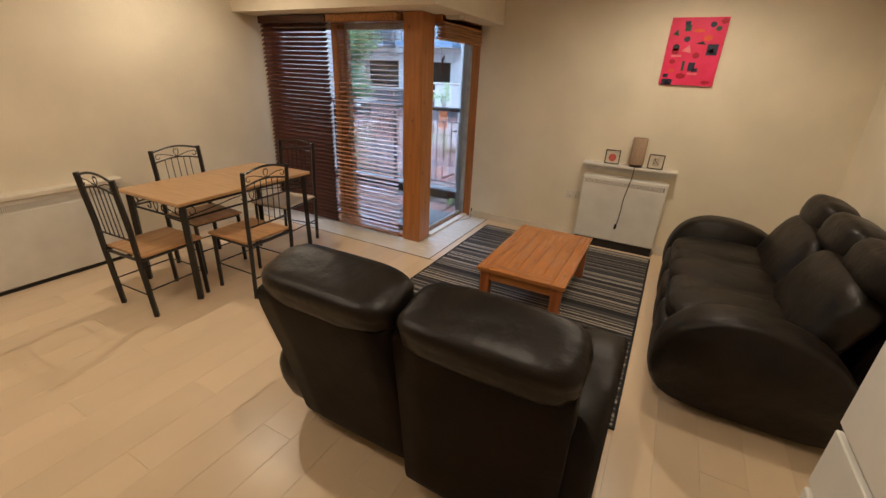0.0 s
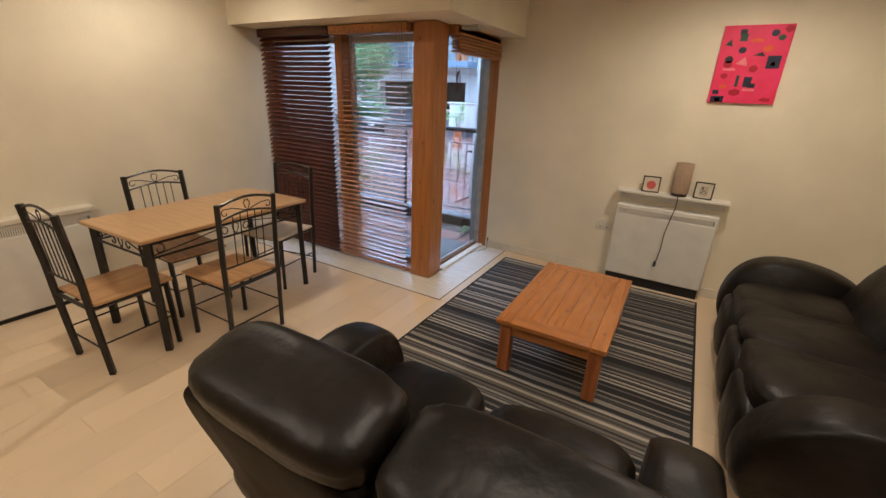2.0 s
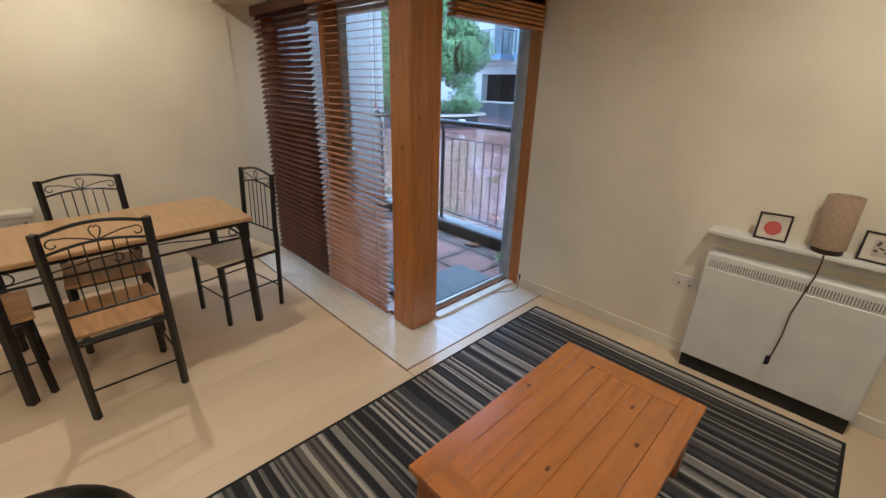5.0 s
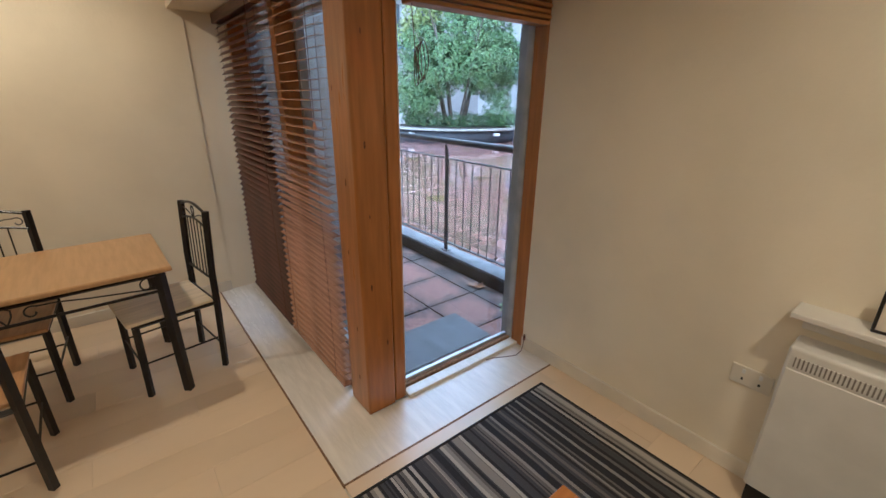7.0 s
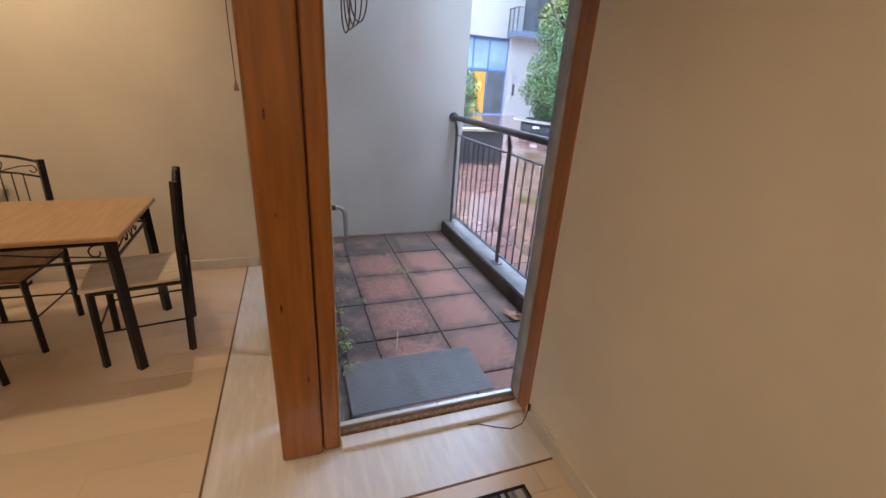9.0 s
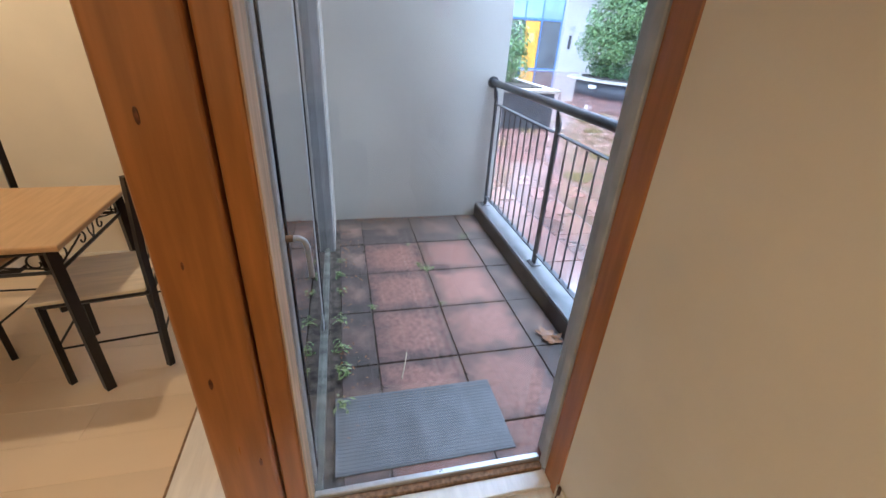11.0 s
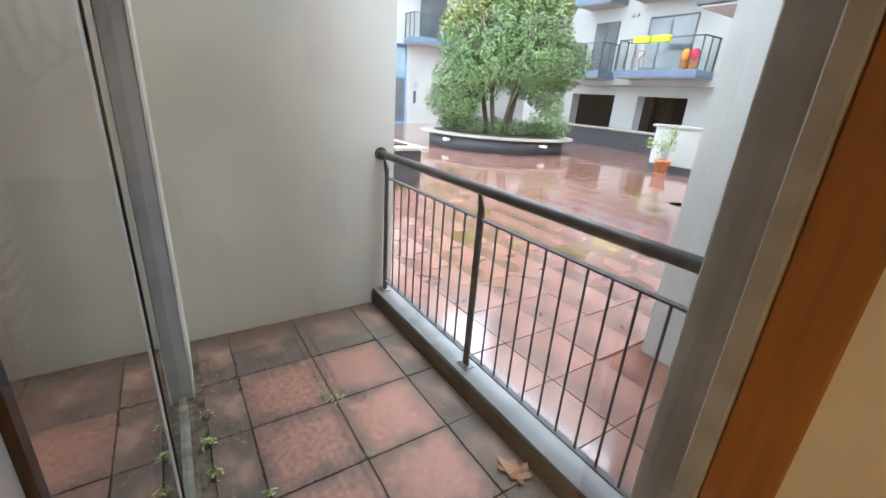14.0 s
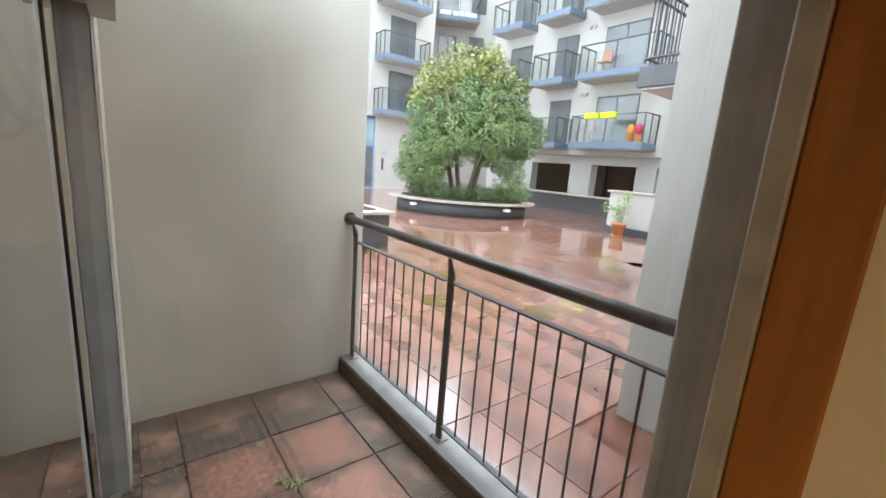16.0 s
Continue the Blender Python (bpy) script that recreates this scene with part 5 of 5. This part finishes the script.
part("ground_wall", facade_block(bm_new(), -8.0, 12.0, -0.02, 2.55, garages), FACADE, north)
part("wall", box(-8.0, 12.0, -0.35, 0.5, 2.55, 15.0), FACADE, north)
part("roof", box(-8.1, 12.1, -0.5, 9.0, 15.0, 15.3), STEEL_DK, north)
# body and sheets behind the openings carry the undercroft's shade as colour
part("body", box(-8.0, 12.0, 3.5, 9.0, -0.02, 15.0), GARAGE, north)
for g in garages:
    part("garage_shade_sheet", box(g[0] - 0.3, g[1] + 0.3, 2.6, 2.8, -0.02, 2.5), GARAGE, north, "dark sheet standing for shade in the undercroft")
north_front = new("front")
north_front.parent = north
north_front.location = (0, -0.35, 0)
for f in range(4):
    z = 2.79 + 2.83 * f
    for x0, x1 in ((-1.41, 1.93), (-4.0, -2.16), (-7.0, -4.9), (4.4, 7.2)):
        if f == 0 and x0 < -6:
            continue
        balcony(north_front, x0, x1, z, 1.15)
        window(north_front, x0 + 0.42, min(x0 + 2.36, x1 - 0.2), z + 0.26, z + 2.28)
    for x in (-1.85, -1.62):
        part("vent", lathe(bm_new(), [(0.09, 0), (0.09, 0.04)], 12, (0, 0, 0)), STONE, north_front).matrix_basis = pose(x, 0, z + 2.45, 90, 0, 0)

west = thing("apartment_building", -23.5, 14.0, 0, "white rendered apartment wing with lobby and balconies", "building", rz=90, group="apartment buildings")
lobby = [(-1.34, 1.76, 0.0, 4.05)]
part("wall", facade_block(bm_new(), -9.0, 5.3, -0.02, 16.0, lobby), FACADE, west)
part("roof", box(-9.1, 5.4, -0.2, 8, 16.0, 16.3), STEEL_DK, west)
part("body", box(-9.0, 5.3, 2.4, 8, -0.02, 16.0), FACADE, west)
for z in (4.12, 6.98, 9.84):
    balcony(west, 1.43, 4.4, z, 1.05)
    window(west, 2.35, 4.0, z + 0.26, z + 2.5)
    balcony(west, -5.5, -3.2, z, 1.05)
    window(west, -5.1, -3.4, z + 0.26, z + 2.5)
BLUEF = plain("blue_lobby_frame", (0.10, 0.20, 0.42), 0.4)
lob = part("lobby_front", box(-1.34, 1.76, 0.30, 0.34, 2.35, 2.45), BLUEF, west, "blue framed glazed lobby front")
for x in (-1.34, -0.39, 0.56, 1.70):
    part("lobby_mullion", box(x, x + 0.06, 0.28, 0.36, -0.02, 4.05), BLUEF, lob)
part("lobby_rail", box(-1.34, 1.76, 0.28, 0.36, 3.90, 4.05), BLUEF, lob)
part("lobby_rail", box(-1.34, 1.76, 0.28, 0.36, -0.02, 0.08), BLUEF, lob)
for a, b_ in ((-1.28, -0.39), (0.62, 1.70)):
    part("lobby_pane", box(a, b_, 0.315, 0.325, 0.08, 2.35), DARK_PANE, lob)
part("lobby_pane", box(-1.28, 1.70, 0.315, 0.325, 2.45, 3.90), mat("pale_lobby_glass", (0.30, 0.42, 0.44), 0.08, var=0.1, scale=1), lob)
ld = part("lobby_door", box(-0.30, 0.53, 0.30, 0.35, 0.0, 2.3, 0.01, 1), mat("orange_lobby_door", (0.72, 0.36, 0.05), 0.45, var=0.08, scale=4), west, "orange wooden lobby door")
part("notice", box(-0.04, 0.26, 0.29, 0.30, 1.35, 1.75), plain("yellow_notice", (0.85, 0.7, 0.15), 0.6), ld, "yellow notice")
part("intercom", box(2.11, 2.26, -0.04, 0.0, 1.1, 1.75, 0.01, 1), STEEL_DK, west)
part("sign", box(2.06, 2.41, -0.03, 0.0, 1.95, 2.2), plain("grey_sign", (0.35, 0.36, 0.37), 0.5), west)

link = thing("apartment_building", -26.9, 21.85, 0, "recessed white apartment block with planted balcony", "building", rz=60, group="apartment buildings")
part("wall", box(-4.0, 6.0, 0, 0.5, -0.02, 16.0), FACADE, link)
for z in (5.3, 8.2, 11.3):
    window(link, 0.15, 1.4, z + 0.3, z + 2.2)
    window(link, 2.3, 3.35, z + 0.7, z + 2.3)
b3 = balcony(link, -0.1, 2.7, 11.0, 1.5)
for k in range(3):
    part("trough", box(0.05 + k * 0.85, 0.75 + k * 0.85, -1.38, -1.13, 11.28, 11.55), WHITE_P, b3)

near = thing("apartment_building", -3.05, 6.8, 0, "off-white rendered wing beside the patio with an upper balcony", "building", group="apartment buildings")
# the wing's shade is painted in through the darker render
part("wall", box(0, 6.0, 0, 8.0, -0.02, 14.0), RENDER_SHADED, near)
nb = part("balcony", box(-2.62, 0.0, 4.2, 6.0, 3.12, 3.45, 0.01, 1), STEEL_DK, near, "dark grey balcony slab")
part("soffit", box(-2.56, 0.0, 4.26, 5.94, 3.09, 3.12), FACADE, nb)
for k in range(24):
    part("baluster", rod((-2.55 + k * 0.11, 4.26, 3.50), (-2.55 + k * 0.11, 4.26, 4.66), 0.012, 6), STEEL_DK, nb)
for k in range(14):
    part("baluster", rod((-2.55, 4.26 + k * 0.125, 3.50), (-2.55, 4.26 + k * 0.125, 4.66), 0.012, 6), STEEL_DK, nb)
for z in (3.58, 4.50, 4.66):
    part("rail", rod((-2.58, 4.26, z), (0, 4.26, z), 0.025, 8), STEEL_DK, nb)
    part("rail", rod((-2.55, 4.24, z), (-2.55, 5.95, z), 0.025, 8), STEEL_DK, nb)


# ---- things on the far balconies ----
def folding_chair(x, y, z, m, label):
    c = thing("balcony_chair", x, y, z, label, "chair")
    part("seat", box(-0.22, 0.22, -0.2, 0.2, 0.42, 0.46, 0.01, 1), m, c)
    part("backrest", box(-0.22, 0.22, 0.17, 0.21, 0.5, 0.95, 0.01, 1), m, c)
    for sx in (-1, 1):
        for sy in (-1, 1):
            part("leg", rod((sx * 0.2, sy * 0.18, 0), (sx * 0.19, sy * 0.17, 0.43), 0.018, 6), m, c)


RUST = plain("rust_brown_wood", (0.40, 0.14, 0.06), 0.6)
folding_chair(-12.55, 20.35, 5.88, RUST, "rust-brown wooden chair on a balcony")
LIME = plain("lime_yellow_plastic", (0.62, 0.80, 0.02), 0.5)
for x in (-12.38, -11.62):
    tw = thing("lime_planter", x, 19.80, 4.04, "bright lime trough hung on the balcony rail", "trough", group="lime troughs")
    part("trough", box(-0.32, 0.32, -0.12, 0.12, -0.06, 0.16, 0.02, 2), LIME, tw)
    part("hook", box(-0.03, 0.03, -0.05, 0.06, 0.10, 0.17), STEEL_DK, tw)
bk_ = thing("bicycle", -12.75, 20.3, 3.05, "dark bicycle standing on a balcony", "bicycle")
for x in (-0.35, 0.35):
    wl = part("wheel", sweep(bm_new(), [(x + 0.3 * math.cos(a), 0, 0.31 + 0.3 * math.sin(a)) for a in [2 * math.pi * k / 24 for k in range(25)]], 0.014, 6), GASKET, bk_)
    part("hub", rod((x, -0.03, 0.31), (x, 0.03, 0.31), 0.02, 8), ALU_LIGHT, wl)
for p_, q_ in (((-0.35, 0, 0.31), (-0.1, 0, 0.75)), ((-0.1, 0, 0.75), (0.25, 0, 0.72)), ((0.25, 0, 0.72), (0.35, 0, 0.31)), ((-0.05, 0, 0.3), (0.25, 0, 0.7)), ((-0.05, 0, 0.3), (-0.12, 0, 0.85)), ((0.25, 0, 0.72), (0.2, 0, 0.95))):
    part("frame_tube", rod(p_, q_, 0.02, 6), RUST, bk_)
for x, col in ((-10.42, (0.7, 0.05, 0.12)), (-10.75, (0.75, 0.3, 0.05))):
    pt = thing("balcony_pot", x, 20.1, 3.05, "small bright flower pot on a balcony", "plant pot", group="balcony pots")
    part("pot", lathe(bm_new(), [(0.12, 0), (0.17, 0.3), (0.15, 0.3)], 14), POTM, pt)
    part("flowers", puff(bm_new(), 0, 0, 0.5, 0.3, 0.3, 0.42, 2, 5, seed=int(x * 10)), plain("flower_colour", col, 0.7), pt)

# ---- laminate planks ----
PL_W, PL_L = 0.19, 1.28
random.seed(21)
x, row = WX, 0
floor_ob = bpy.data.objects["floor"]
cache = {}
while x < EX - 0.001:
    x2 = min(x + PL_W, EX)
    y = SY - (row * 0.43) % PL_L
    while y < NY:
        y0, y1 = max(y, SY), min(y + PL_L, NY)
        y += PL_L
        parts_ = [(x, x2, y0, y1)]
        if y1 > BY - 0.009:
            parts_ = []
            xs = BX + 0.009
            if y0 < BY - 0.009:
                parts_.append((x, min(x2, xs) if x < xs else x2, y0, BY - 0.009) if x2 <= xs else (x, x2, y0, BY - 0.009))
            if x2 > xs:
                parts_.append((max(x, xs), x2, max(y0, BY - 0.009), y1))
        for (a, b, c, d) in parts_:
            if b - a < 0.01 or d - c < 0.01:
                continue
            key = (round(b - a, 4), round(d - c, 4))
            if key not in cache:
                cache[key] = mesh_of("plank", box(0, b - a - 0.0006, 0, d - c - 0.0006, -0.012, 0.0, 0.0008, 1), MAPLE)
            o = new("plank", cache[key])
            o.parent = floor_ob
            o.location = (a, c, 0)
    x += PL_W
    row += 1

# ---- pavers, laid last ----
patio_ob = bpy.data.objects["patio"]
random.seed(31)
xj = [PW + 0.005, -4.012, -3.562, -3.112, -2.662, -2.212, -1.995]
yj = [4.10, 4.285, 4.712, 5.155, 5.352]
for i in range(len(xj) - 1):
    for j in range(len(yj) - 1):
        g = 0.003 + random.uniform(-0.001, 0.001)
        a, b, c, d = xj[i] + g, xj[i + 1] - g, yj[j] + g, yj[j + 1] - g
        bmx = box(-(b - a) / 2, (b - a) / 2, -(d - c) / 2, (d - c) / 2, -0.03, 0.0, 0.003, 1)
        o = new("paver", mesh_of("paver", bmx, TERRA_G if j in (0, 3) or i == 0 else TERRA))
        o.parent = patio_ob
        o.matrix_basis = pose((a + b) / 2, (c + d) / 2, random.uniform(-0.003, 0.002), random.uniform(-0.3, 0.3), random.uniform(-0.3, 0.3), 0)

ground_ob = bpy.data.objects["ground"]
PV = 0.45
pv = mesh_of("paver", box(-PV / 2 + 0.0018, PV / 2 - 0.0018, -PV / 2 + 0.0018, PV / 2 - 0.0018, -0.03, 0.0, 0.003, 1), WET)
vs, fs, near_n = [], [], 0
for i in range(-50, 4):
    for j in range(0, 38):
        x, y = -3.337 + i * PV, 5.72 + j * PV
        if x < -26 or (x > -3.3 and y > 6.5):
            continue
        dz, tx, ty = random.uniform(-0.003, 0.001), random.uniform(-0.25, 0.25), random.uniform(-0.25, 0.25)
        if -9.6 < x < -2 and y < 12.5 and near_n < 300:
            o = new("paver", pv)
            o.parent = ground_ob
            o.matrix_basis = pose(x, y, dz, tx, ty, 0)
            near_n += 1
        else:
            k = len(vs)
            h = PV / 2 - 0.0018
            for (u, v, z) in ((-h, -h, -0.03), (h, -h, -0.03), (h, h, -0.03), (-h, h, -0.03), (-h + 0.004, -h + 0.004, 0), (h - 0.004, -h + 0.004, 0), (h - 0.004, h - 0.004, 0), (-h + 0.004, h - 0.004, 0)):
                vs.append((x + u, y + v, z + dz + (u * ty + v * tx) * 0.0175 * (z == 0)))
            fs += [(k + 4, k + 5, k + 6, k + 7), (k, k + 1, k + 5, k + 4), (k + 1, k + 2, k + 6, k + 5), (k + 2, k + 3, k + 7, k + 6), (k + 3, k, k + 4, k + 7)]
me = bpy.data.meshes.new("far_pavers")
me.from_pydata(vs, [], fs)
me.materials.append(WET)
fp_ = new("far_pavers", me)
fp_.parent = ground_ob
fp_["kind"] = "stuff"
random.seed(17)
for k in range(26):
    i, j = random.randint(-17, -2), random.randint(2, 15)
    x, y = -3.337 + i * PV, 5.72 + j * PV
    w = thing("puddle", x, y, 0.0005, "shallow brown puddle on a sunken paver", "puddle", group="puddles in the courtyard")
    loop = [Vector((0.2 * math.cos(t) * (1 + 0.2 * math.sin(3 * t + k)) * random.uniform(0.85, 1.1), 0.2 * math.sin(t) * (1 + 0.2 * math.cos(2 * t + k)), 0)) for t in [2 * math.pi * q / 18 for q in range(18)]]
    part("water", prism(bm_new(), loop, 0.0015, 0.0045), PUDDLE, w)
